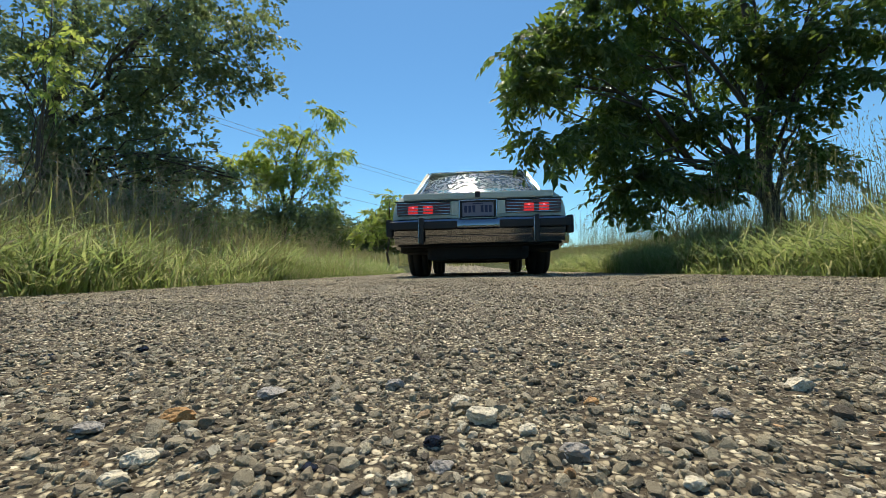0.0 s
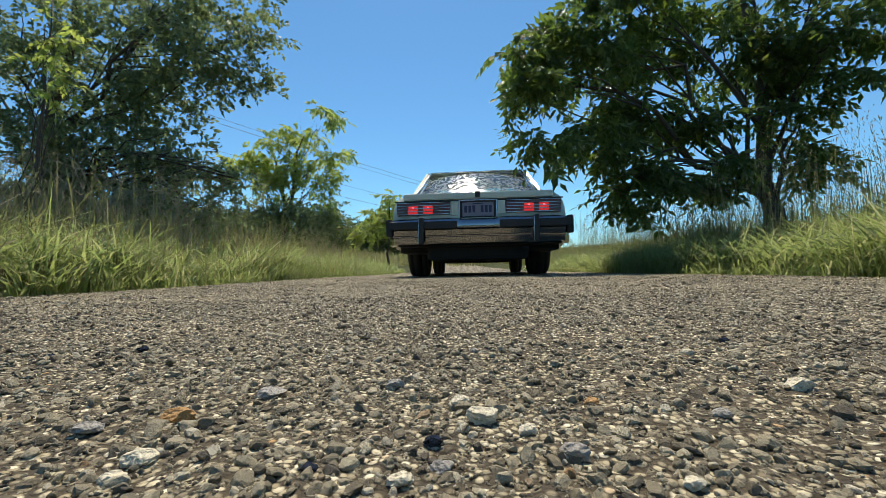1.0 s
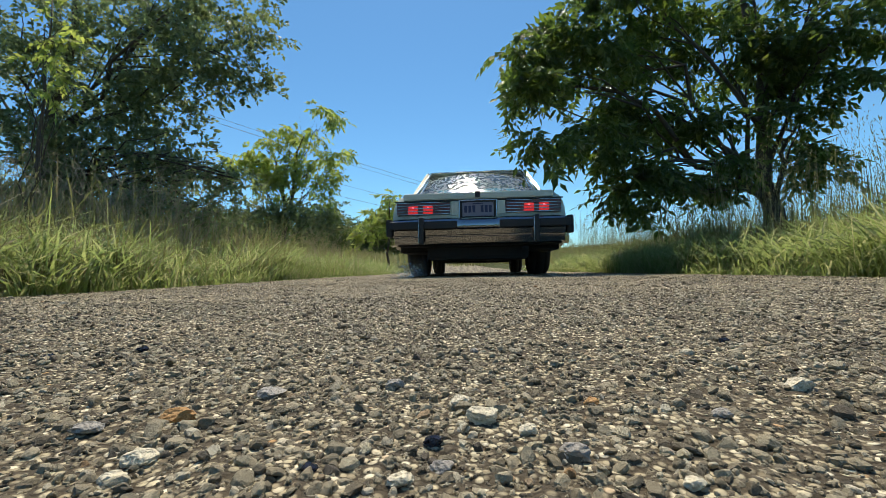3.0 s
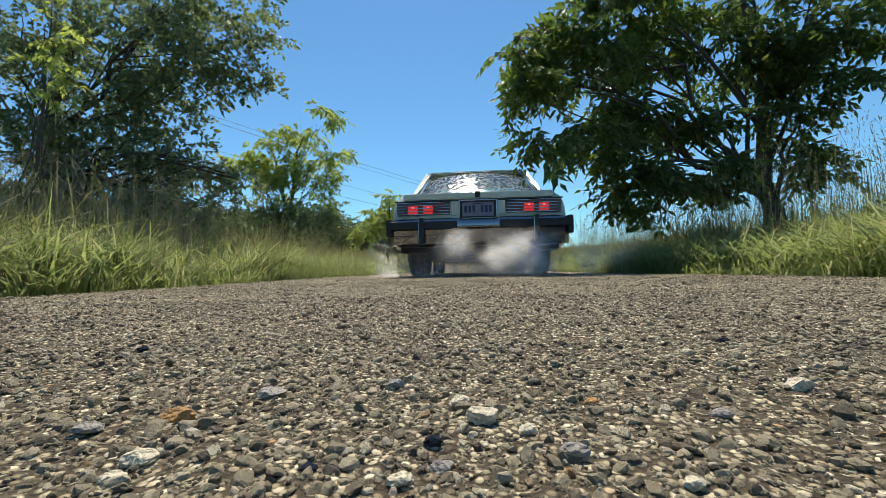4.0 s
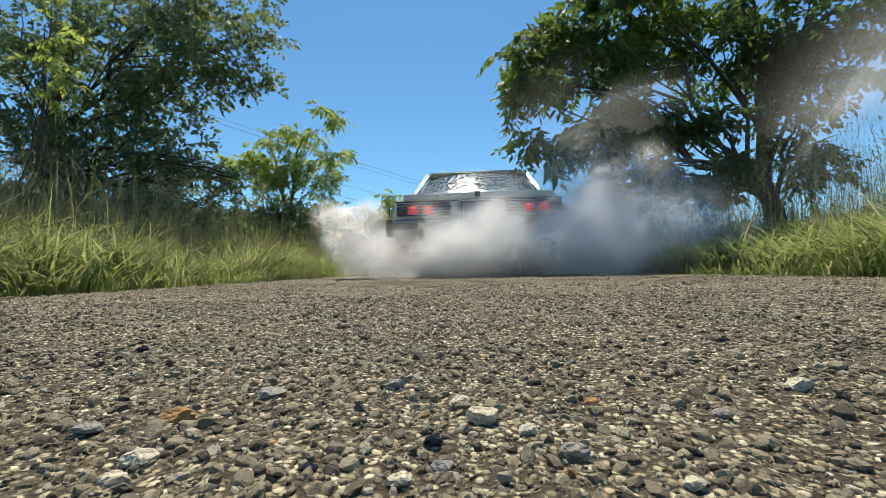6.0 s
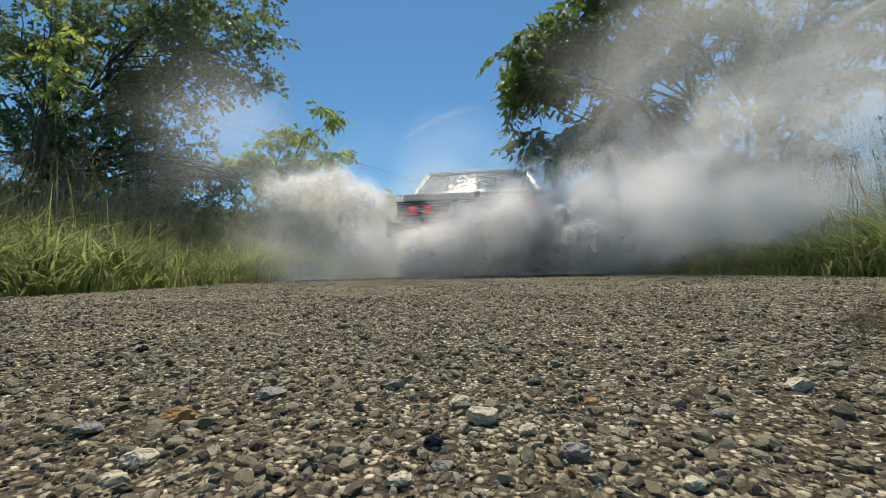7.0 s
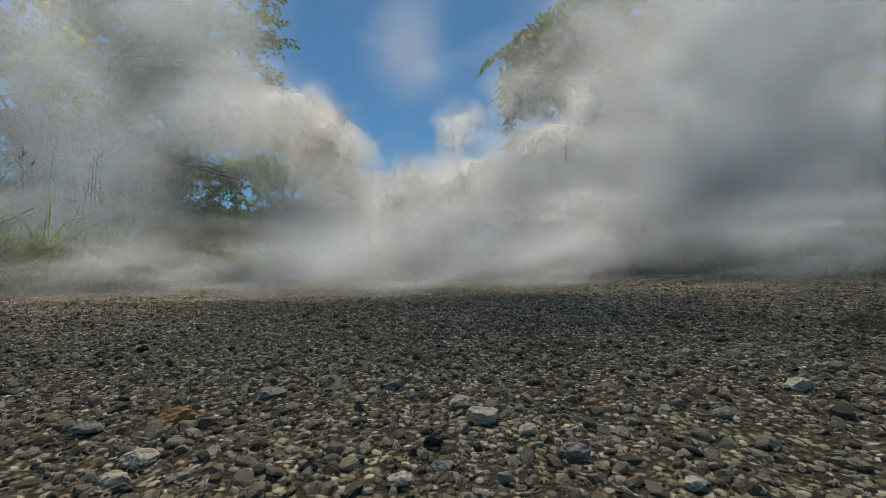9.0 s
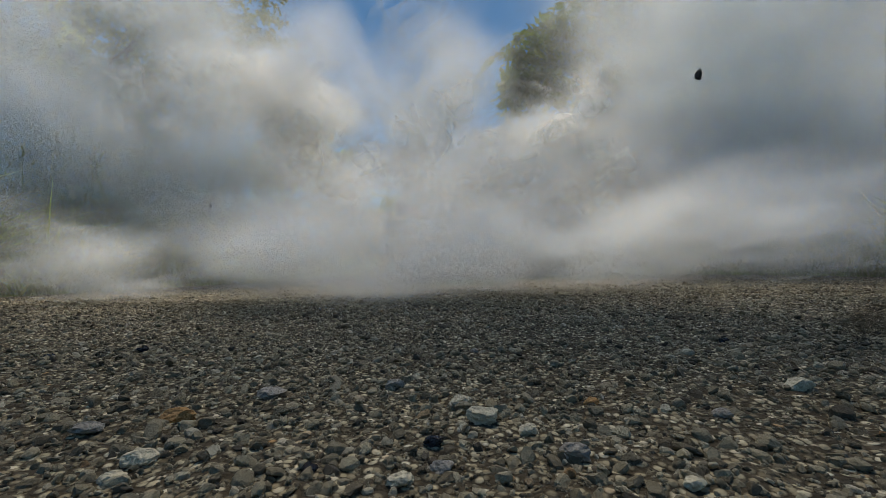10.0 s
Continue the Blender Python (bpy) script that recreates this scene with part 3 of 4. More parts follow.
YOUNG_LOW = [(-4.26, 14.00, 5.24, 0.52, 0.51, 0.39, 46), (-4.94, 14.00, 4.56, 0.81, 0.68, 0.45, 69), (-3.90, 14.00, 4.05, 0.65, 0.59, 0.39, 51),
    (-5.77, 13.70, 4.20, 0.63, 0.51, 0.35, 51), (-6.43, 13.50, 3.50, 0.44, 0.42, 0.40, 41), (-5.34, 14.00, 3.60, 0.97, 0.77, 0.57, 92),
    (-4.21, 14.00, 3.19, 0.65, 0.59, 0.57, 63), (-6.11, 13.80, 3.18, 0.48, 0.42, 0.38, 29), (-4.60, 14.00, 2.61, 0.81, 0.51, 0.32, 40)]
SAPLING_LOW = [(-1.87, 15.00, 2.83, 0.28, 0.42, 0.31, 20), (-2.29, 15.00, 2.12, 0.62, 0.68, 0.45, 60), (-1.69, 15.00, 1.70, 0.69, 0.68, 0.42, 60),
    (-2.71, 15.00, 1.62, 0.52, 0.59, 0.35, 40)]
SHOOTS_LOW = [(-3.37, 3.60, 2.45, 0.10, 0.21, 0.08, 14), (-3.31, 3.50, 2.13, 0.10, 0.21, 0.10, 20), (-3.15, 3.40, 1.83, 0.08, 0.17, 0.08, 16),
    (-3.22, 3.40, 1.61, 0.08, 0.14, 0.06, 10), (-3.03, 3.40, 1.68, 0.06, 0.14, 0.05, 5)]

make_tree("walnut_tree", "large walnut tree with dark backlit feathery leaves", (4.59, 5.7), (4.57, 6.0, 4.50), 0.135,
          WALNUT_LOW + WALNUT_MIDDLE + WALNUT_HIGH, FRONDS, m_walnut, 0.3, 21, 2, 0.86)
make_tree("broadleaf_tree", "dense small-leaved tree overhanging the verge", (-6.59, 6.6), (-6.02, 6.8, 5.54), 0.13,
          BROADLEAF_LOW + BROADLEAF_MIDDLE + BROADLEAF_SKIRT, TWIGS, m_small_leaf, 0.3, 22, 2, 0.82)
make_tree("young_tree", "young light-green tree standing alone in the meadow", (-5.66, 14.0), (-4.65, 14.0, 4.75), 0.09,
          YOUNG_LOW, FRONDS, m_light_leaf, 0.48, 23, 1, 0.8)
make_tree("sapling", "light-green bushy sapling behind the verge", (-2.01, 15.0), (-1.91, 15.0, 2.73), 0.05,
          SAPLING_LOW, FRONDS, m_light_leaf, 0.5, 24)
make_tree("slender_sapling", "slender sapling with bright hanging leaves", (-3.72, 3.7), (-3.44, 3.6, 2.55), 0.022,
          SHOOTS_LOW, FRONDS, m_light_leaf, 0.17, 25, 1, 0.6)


def make_dead_brush(name, label, x0, x1, y0, y1, top, count, seed):
    """A tangle of thin arching dead stems."""
    rnd = np.random.RandomState(seed)
    bm = bmesh.new()
    for _ in range(count):
        a = Vector((rnd.uniform(x0, x1), rnd.uniform(y0, y1), 0))
        a.z = float(ground_height(a.x, a.y)) - 0.05
        lean = Vector((rnd.normal(0, 0.6), rnd.normal(0, 0.4), rnd.uniform(0.35, 1.0) * top))
        pts = branch_path(rnd, a, a + lean, rnd.uniform(0.05, 0.3), 6, 0.06)
        tube(pts, [0.004, 0.004, 0.0035, 0.003, 0.0025, 0.002, 0.001], 4, bm)
    return tagged(part(name, bm, m_twig), label, "brush", kind="stuff")


make_dead_brush("dead_brush", "tangle of dead grey stems below the tree", -5.2, -2.6, 4.0, 5.2, 1.45, 320, 51)
make_dead_brush("dead_brush", "dry brown weed stems in the meadow", -5.0, -2.0, 7.5, 9.5, 0.95, 320, 52)


def make_bush(name, label, clumps, seed, mat, size):
    rnd = np.random.RandomState(seed)
    x, y = clumps[0][:2]
    z = float(ground_height(x, y))
    thing = tagged(new(name), label, "bush")
    thing.location = (x, y, z)
    cl = [(c[0] - x, c[1] - y, c[2] - z, *c[3:]) for c in clumps]
    bm = bmesh.new()
    for c in cl:
        for _ in range(3):
            e = Vector((c[0] + rnd.normal(0, 0.3) * c[3], c[1], c[2] + 0.3 * c[5]))
            tube(branch_path(rnd, (rnd.normal(0, 0.1), rnd.normal(0, 0.1), -0.05), e, 0.05, 4), [0.025, 0.02, 0.015, 0.01, 0.005], 5, bm)
    part("stems", bm, m_bark, thing)
    put("crown", crown_mesh(rnd, cl, TWIGS, mat, size, 0.2), thing)
    return thing


make_bush("bush", "rounded green bush beyond the long grass", [(-6.26, 9.00, 1.53, 0.73, 0.60, 0.37, 150), (-6.87, 9.00, 1.48, 0.61, 0.50, 0.31, 90)], 31, m_small_leaf, 0.4)
make_bush("bush", "low green bush beyond the long grass", [(-6.23, 12.00, 1.72, 0.81, 0.70, 0.36, 110), (-7.05, 12.00, 1.66, 0.65, 0.60, 0.24, 60)], 32, m_small_leaf, 0.45)
make_bush("bush", "dark green bush below the young tree", [(-5.34, 13.00, 1.92, 0.88, 0.70, 0.44, 120), (-3.93, 13.00, 1.80, 0.88, 0.70, 0.35, 100)], 33, m_small_leaf, 0.5)


def make_far_wood():
    rnd = np.random.RandomState(41)
    cl = []
    for i in range(230):
        # clumps behind the eye are unseen, added to darken the bumper's reflection
        a = rnd.uniform(-180, 180) if i > 40 else rnd.uniform(-34, 3)
        d = rnd.uniform(38, 55)
        if 4 < a < 75:
            continue
        h = rnd.uniform(3.2, 5.4)
        cl.append((d * math.sin(radians(a)), d * math.cos(radians(a)), float(ground_height(0, d * math.cos(radians(a)))) + h * 0.55, rnd.uniform(1.6, 3.2), 1.5, h * 0.6, 110))
    return tagged(put("far_woods", crown_mesh(rnd, cl, TWIGS, m_far_leaf, 1.3, 0.3)), "distant line of mixed green trees", "woods", kind="stuff")


make_far_wood()


# ---- the car ----
# Its space: x to its right, y forwards, z up; the origin lies on the road below the middle of the rear axle.
def half_width(y):
    return float(np.interp(y, [-1.15, -0.6, 0.2, 2.6, 3.6], [0.845, 0.885, 0.905, 0.90, 0.84]))


def body_profile():
    pts = [(-1.10, 0.36), (-1.12, 0.50), (-1.10, 0.62), (-1.075, 0.74), (-1.05, 0.81), (-1.01, 0.833), (-0.7, 0.85), (-0.35, 0.865),
           (0.2, 0.88), (1.7, 0.90), (1.9, 0.905), (2.6, 0.87), (3.3, 0.82), (3.55, 0.78), (3.62, 0.68), (3.64, 0.40), (3.5, 0.30)]
    for c in (2.745, 0.0):
        pts += [(c + 0.40 * math.cos(a), 0.30 + 0.37 * math.sin(a)) for a in np.linspace(0, math.pi, 9)]
    pts += [(-0.75, 0.30)]
    return pts


def make_body(car):
    prof = body_profile()
    rings = []
    for u, k in ((-1, 0.0), (-0.985, 0.4), (-0.95, 0.75), (-0.88, 0.95), (-0.7, 0.99), (-0.35, 1.0), (0, 1.005), (0.35, 1.0), (0.7, 0.99), (0.88, 0.95), (0.95, 0.75), (0.985, 0.4), (1, 0.0)):
        ring = []
        for y, z in prof:
            zz = 0.66 + (z - 0.66) * k if z > 0.66 else z
            yy = y + (0.05 * (abs(u) ** 4) if y < -0.9 else (-0.08 * abs(u) ** 4 if y > 3.4 else 0))
            ring.append((u * half_width(y), yy, zz))
        rings.append(ring)
    ob = part("body", loft(rings), m_paint, car, "pale grey-green painted steel body", True)
    md = ob.modifiers.new("edges", "EDGE_SPLIT")
    md.split_angle = radians(42)
    return ob


def slab(pts, thick, bm=None):
    """A flat panel of even thickness over a ring of points."""
    bm = bm or bmesh.new()
    ps = [Vector(p) for p in pts]
    n = (ps[1] - ps[0]).cross(ps[2] - ps[0]).normalized() * thick
    a = [bm.verts.new(p) for p in ps]
    b = [bm.verts.new(p + n) for p in ps]
    bm.faces.new(a[::-1])
    bm.faces.new(b)
    for i in range(len(ps)):
        j = (i + 1) % len(ps)
        bm.faces.new((a[i], a[j], b[j], b[i]))
    bmesh.ops.recalc_face_normals(bm, faces=bm.faces)
    return bm


def make_cabin(car, body):
    zb, zr = 0.865, 1.345
    rear_b, rear_t, front_t, front_b = -0.38, 0.28, 1.22, 1.78
    wb, wt = 0.765, 0.605
    # roof, slightly domed
    rings = []
    for y, k, dz in ((rear_t - 0.03, 0.98, -0.004), (rear_t + 0.06, 1.0, 0.018), (0.75, 1.02, 0.035), (front_t - 0.06, 1.0, 0.018), (front_t + 0.03, 0.98, -0.01)):
        top = [(u * (wt + 0.02) * k, y, zr + dz * (1 - 0.7 * abs(u) ** 3) - 0.03 * (abs(u) > 0.97)) for u in np.linspace(-1, 1, 13)]
        low = [(u * (wt + 0.0) * k, y, zr - 0.035) for u in (0.98, 0, -0.98)]
        rings.append(top + low)
    part("roof", loft(rings), m_paint, car, "", True)
    for s in (-1, 1):
        # pillars: rear, middle, front
        for (y0, y1, d0, d1) in ((rear_b, rear_t, 0.30, 0.12), (0.78, 0.82, 0.07, 0.05), (front_b, front_t, -0.05, -0.05)):
            x0, x1 = s * wb * 1.03, s * wt * 1.02
            q = [(x0, y0, zb - 0.03), (x0, y0 + d0, zb - 0.03), (x1, y1 + d1, zr - 0.01), (x1, y1, zr - 0.01)]
            part("pillar", slab(q, 0.035 * s), m_paint, car)
        q = [(s * wb, rear_b + 0.3, zb - 0.02), (s * wb, front_b - 0.06, zb - 0.02), (s * wt, front_t - 0.05, zr - 0.01), (s * wt, rear_t + 0.12, zr - 0.01)]
        part("side_window", slab(q, 0.005), m_glass, car, "clear side glass")
        # bright strips that frame the rear window and the gutter
        part("window_trim", tube([(s * (wb - 0.02), rear_b - 0.02, zb - 0.005), (s * (wt - 0.02), rear_t - 0.02, zr - 0.012)], [0.016, 0.013], 8), m_bright, car, "polished metal strip", True)
        part("gutter_trim", tube([(s * (wt + 0.02), rear_t - 0.02, zr - 0.005), (s * (wt + 0.03), 0.75, zr + 0.005), (s * (wt + 0.02), front_t, zr - 0.01)], [0.01] * 3, 6), m_bright, car, "polished metal strip", True)
    part("window_trim", tube([(u * (wt - 0.01), rear_t - 0.035, zr + 0.004 * (1 - u * u) - 0.006) for u in np.linspace(-1, 1, 9)], [0.012] * 9, 8), m_bright, car, "polished metal strip", True)
    part("window_trim", tube([(u * (wb - 0.01), rear_b - 0.02, zb + 0.004) for u in np.linspace(-1, 1, 5)], [0.010] * 5, 6), m_bright, car, "polished metal strip", True)
    # the rear window is gently curved
    rows = []
    for t in np.linspace(0, 1, 5):
        w = wb - 0.03 + (wt - wb) * t
        rows.append([(u * w, rear_b + (rear_t - rear_b) * t + 0.10 * abs(u) ** 2 - 0.05 - 0.04 * math.sin(math.pi * t) * (1 - u * u), zb + (zr - 0.02 - zb) * t) for u in np.linspace(-1, 1, 13)])
    bm = bmesh.new()
    vr = [[bm.verts.new(p) for p in r] for r in rows]
    for r, q in zip(vr, vr[1:]):
        for i in range(12):
            bm.faces.new((r[i], r[i + 1], q[i + 1], q[i]))
    glass = part("rear_window", bm, m_dusty_glare, car, "sloping rear glass with a bright glare", True)
    q = [(-wb, front_b, zb), (wb, front_b, zb), (wt, front_t, zr - 0.02), (-wt, front_t, zr - 0.02)]
    part("windscreen", slab(q, 0.006), m_glass, car, "clear sloping windscreen")
    # seats and shelf seen through the glass
    part("parcel_shelf", box(-0.62, 0.62, rear_b + 0.02, rear_b + 0.45, 0.82, 0.85, 0.01), m_seat, car)
    part("rear_seat", box(-0.62, 0.62, rear_b + 0.40, rear_b + 0.58, 0.45, 0.93, 0.05), m_seat, car)
    for s in (-1, 1):
        seat = part("front_seat", box(s * 0.36 - 0.26, s * 0.36 + 0.26, 0.85, 1.0, 0.45, 0.98, 0.05), m_seat, car)
        part("headrest", box(s * 0.36 - 0.13, s * 0.36 + 0.13, 0.84, 0.93, 1.0, 1.13, 0.03), m_seat, seat)
    part("dashboard", box(-0.66, 0.66, 1.5, 1.85, 0.70, 0.90, 0.04), m_black, car)
    part("cabin_floor", box(-0.66, 0.66, -0.3, 1.8, 0.33, 0.36), m_seat, car)


def make_tail(car):
    yf = -1.105
    # the lip of the boot lid
    lid = part("boot_lid", box(-0.735, 0.735, yf - 0.004, yf + 0.06, 0.757, 0.826, 0.016), m_paint, car, "pale painted boot lid")
    part("lid_seam", box(-0.82, 0.82, yf - 0.003, yf + 0.03, 0.745, 0.753), m_black, car)
    part("emblem", box(-0.026, 0.026, yf - 0.022, yf, 0.775, 0.83, 0.008), m_black, lid, "small dark crest")
    # lamp panels: a dark surround, bright bars and red lenses between them
    for s in (-1, 1):
        lamp = part("tail_lamp", box(min(s * 0.27, s * 0.80), max(s * 0.27, s * 0.80), yf - 0.012, yf + 0.05, 0.612, 0.738, 0.006), m_black, car, "wide tail lamp with horizontal bars")
        for z in (0.618, 0.648, 0.676, 0.704, 0.732):
            part("bar", box(min(s * 0.272, s * 0.80), max(s * 0.272, s * 0.80), yf - 0.026, yf - 0.011, z - 0.003, z + 0.003, 0.001), m_chrome, lamp, "thin chrome bar")
        for i, z in enumerate((0.633, 0.662, 0.690, 0.718)):
            part("lens", box(min(s * 0.275, s * 0.795), max(s * 0.275, s * 0.795), yf - 0.018, yf - 0.01, z - 0.009, z + 0.009), m_tail, lamp, "dark red plastic lens")
            for xc in (0.49, 0.635):
                if i in (0, 1, 2):
                    part("brake_light", box(s * xc - 0.048, s * xc + 0.048, yf - 0.0215, yf - 0.017, z - 0.0095, z + 0.0095), m_lit, lamp, "glowing red brake light")
        for xc in (0.49, 0.635):
            part("bulb", box(s * xc - 0.008, s * xc + 0.008, yf - 0.024, yf - 0.021, 0.676, 0.692, 0.004), m_bulb, lamp, "hot spot of the bulb")
        part("filler_panel", box(min(s * 0.185, s * 0.262), max(s * 0.185, s * 0.262), yf - 0.012, yf + 0.05, 0.60, 0.738, 0.006), m_paint, car)
    recess = part("plate_recess", box(-0.18, 0.18, yf - 0.010, yf + 0.04, 0.575, 0.745, 0.004), m_black, car, "dark recess with chrome rim")
    for x0, x1, z0, z1 in ((-0.185, 0.185, 0.738, 0.748), (-0.186, -0.176, 0.58, 0.748), (0.176, 0.186, 0.58, 0.748)):
        part("rim", box(x0, x1, yf - 0.024, yf - 0.008, z0, z1, 0.002), m_chrome, recess)
    plate = part("licence_plate", box(-0.152, 0.152, yf - 0.020, yf - 0.014, 0.585, 0.722, 0.004), m_plate, car, "white plate with dark blue bars")
    for i in range(7):
        if i == 3:
            continue
        x = -0.118 + i * 0.0395
        part("mark", box(x - 0.014, x + 0.014, yf - 0.0225, yf - 0.0195, 0.622, 0.69), m_ink, plate)
    part("mark", box(-0.05, 0.05, yf - 0.0225, yf - 0.0195, 0.702, 0.712), m_ink, plate)
    # bumper: a thick chrome beam with a black rub strip, wrapped round the corners
    def beam(prof, reach, y0):
        rings = []
        for u in np.linspace(-1, 1, 25):
            x = u * reach
            wrap = 0.05 * abs(u) ** 3 + (0.16 * max(0, (abs(u) - 0.93) / 0.07) ** 2)
            dip = 0.022 if abs(u) < 0.21 else 0.0
            rings.append([(x, y0 + wrap + dy, z - (dip * 0.6 if z > 0.5 and dip else 0)) for dy, z in prof])
        return loft(rings)
    bumper = part("rear_bumper", beam([(0.0, 0.455), (-0.02, 0.47), (-0.025, 0.52), (-0.012, 0.553), (0.03, 0.572), (0.10, 0.572), (0.10, 0.31), (0.07, 0.318), (0.035, 0.325), (0.026, 0.345), (0.014, 0.385), (0.022, 0.39), (0.02, 0.40), (0.006, 0.405), (-0.012, 0.452)], 0.895, -1.20), m_chrome, car, "heavy chrome bumper", True)
    md = bumper.modifiers.new("edges", "EDGE_SPLIT")
    md.split_angle = radians(35)
    for s in (-1, 1):
        part("rub_strip", box(min(s * 0.20, s * 0.86), max(s * 0.20, s * 0.86), -1.234, -1.2, 0.462, 0.535, 0.008), m_black, bumper, "black rubber strip")
        guard = part("guard", box(s * 0.545 - 0.022, s * 0.545 + 0.022, -1.262, -1.18, 0.315, 0.575, 0.015), m_black, bumper, "upright black bumper guard")
        part("guard_edge", box(s * 0.545 - 0.028, s * 0.545 - 0.02, -1.25, -1.19, 0.325, 0.57, 0.003), m_chrome, guard)
        part("corner_cap", box(min(s * 0.84, s * 0.90), max(s * 0.84, s * 0.90), -1.17, -0.95, 0.40, 0.57, 0.015), m_black, bumper, "black end cap")


def make_chassis(car):
    part("floor_pan", box(-0.80, 0.80, -0.95, 3.4, 0.25, 0.34, 0.02), m_under, car, "grimy dark underbody")
    part("fuel_tank", box(-0.52, 0.50, -0.98, -0.42, 0.165, 0.42, 0.04), m_under, car)
    part("rear_valance", box(-0.80, 0.80, -1.10, -0.92, 0.30, 0.52, 0.02), m_under, car)
    part("rear_axle", tube([(-0.70, 0, 0.33), (-0.12, 0, 0.33), (-0.08, 0, 0.33), (0.08, 0, 0.33), (0.12, 0, 0.33), (0.70, 0, 0.33)], [0.04, 0.045, 0.12, 0.12, 0.045, 0.04], 12), m_under, car, "", True)
    part("exhaust_pipe", tube([(0.45, -1.12, 0.27), (0.45, -0.5, 0.26), (0.38, 0.5, 0.22), (0.2, 2.4, 0.22)], [0.026] * 4, 10), m_under, car, "", True)
    part("silencer", tube([(0.42, -0.85, 0.27), (0.42, -0.83, 0.27), (0.42, -0.45, 0.27), (0.42, -0.43, 0.27)], [0.03, 0.08, 0.08, 0.03], 12), m_under, car, "", True)
    part("crossmember", box(-0.6, 0.6, 2.55, 2.9, 0.19, 0.3, 0.03), m_under, car)
    for s in (-1, 1):
        part("control_arm", tube([(s * 0.35, 2.75, 0.22), (s * 0.66, 2.745, 0.26)], [0.04, 0.03], 8), m_under, car)
        part("spring", tube([(s * 0.5, 0.05, 0.33), (s * 0.5, 0.05, 0.55)], [0.06, 0.06], 10), m_under, car)


def make_wheel(car, x, y, wide, radius, s):
    """A tyre with rounded shoulders and tread grooves on a dished steel rim; it turns about its own x axis."""
    hub = new("wheel")
    hub.parent = car
    hub.location = (x, y, radius)
    hub["label"] = "black tyre on a steel rim"
    n = 48
    h = wide / 2
    prof = [(-h * 0.78, radius * 0.62), (-h, radius * 0.75), (-h * 0.97, radius * 0.92), (-h * 0.84, radius * 0.985), (-h * 0.5, radius), (-h * 0.47, radius - 0.008), (-h * 0.40, radius - 0.008), (-h * 0.37, radius),
            (h * 0.37, radius), (h * 0.40, radius - 0.008), (h * 0.47, radius - 0.008), (h * 0.5, radius), (h * 0.84, radius * 0.985), (h * 0.97, radius * 0.92), (h, radius * 0.75), (h * 0.78, radius * 0.62)]
    bm = bmesh.new()
    rings = [[bm.verts.new((px, math.cos(a) * pr, math.sin(a) * pr)) for px, pr in prof] for a in [i * 2 * math.pi / n for i in range(n)]]
    for i in range(n):
        r, q = rings[i], rings[(i + 1) % n]
        for k in range(len(prof) - 1):
            bm.faces.new((r[k], q[k], q[k + 1], r[k + 1]))
    bmesh.ops.recalc_face_normals(bm, faces=bm.faces)
    part("tyre", bm, m_rubber, hub, "worn black tyre", True)
    bm = bmesh.new()
    prof2 = [(-h * 0.8, 0.63), (-h * 0.6, 0.56), (s * h * 0.2, 0.5), (s * h * 0.55, 0.42), (s * h * 0.5, 0.2), (s * h * 0.62, 0.12), (s * h * 0.6, 0.02)]
    rings = [[bm.verts.new((px, math.cos(a) * pr * radius, math.sin(a) * pr * radius)) for px, pr in prof2] for a in [i * 2 * math.pi / 32 for i in range(32)]]
    for i in range(32):
        r, q = rings[i], rings[(i + 1) % 32]
        for k in range(len(prof2) - 1):
            bm.faces.new((r[k], q[k], q[k + 1], r[k + 1]))
    part("rim", bm, m_steel, hub, "dished steel rim", True)
    return hub


car = tagged(new("car"), "pale grey-green two-door car with chrome bumper and lit brake lights", "car")
body = make_body(car)
make_cabin(car, body)
make_tail(car)
make_chassis(car)
wheels = [make_wheel(car, s * 0.715, 0.0, 0.235, 0.335, s) for s in (-1, 1)]
front_wheels = [make_wheel(car, s * 0.715, 2.745, 0.2, 0.325, s) for s in (-1, 1)]
CAR = pose(0.432, 5.15, 0.0, 0, 0, -4.3)
car.matrix_world = CAR


# ---- wires ----
def make_wire(a, b, sag):
    bm = tube([Vector(a).lerp(Vector(b), t) - Vector((0, 0, sag * 4 * t * (1 - t))) for t in np.linspace(0, 1, 16)], [0.018] * 16, 5)
    return tagged(part("power_line", bm, m_wire), "thin dark overhead wire", "cable", group="overhead wires")


for dz in (0.0, 0.5, -2.6, -4.0):
    make_wire((-34, 24, 16.5 + dz), (9, 62, 9.2 + dz * 0.9), 0.6)


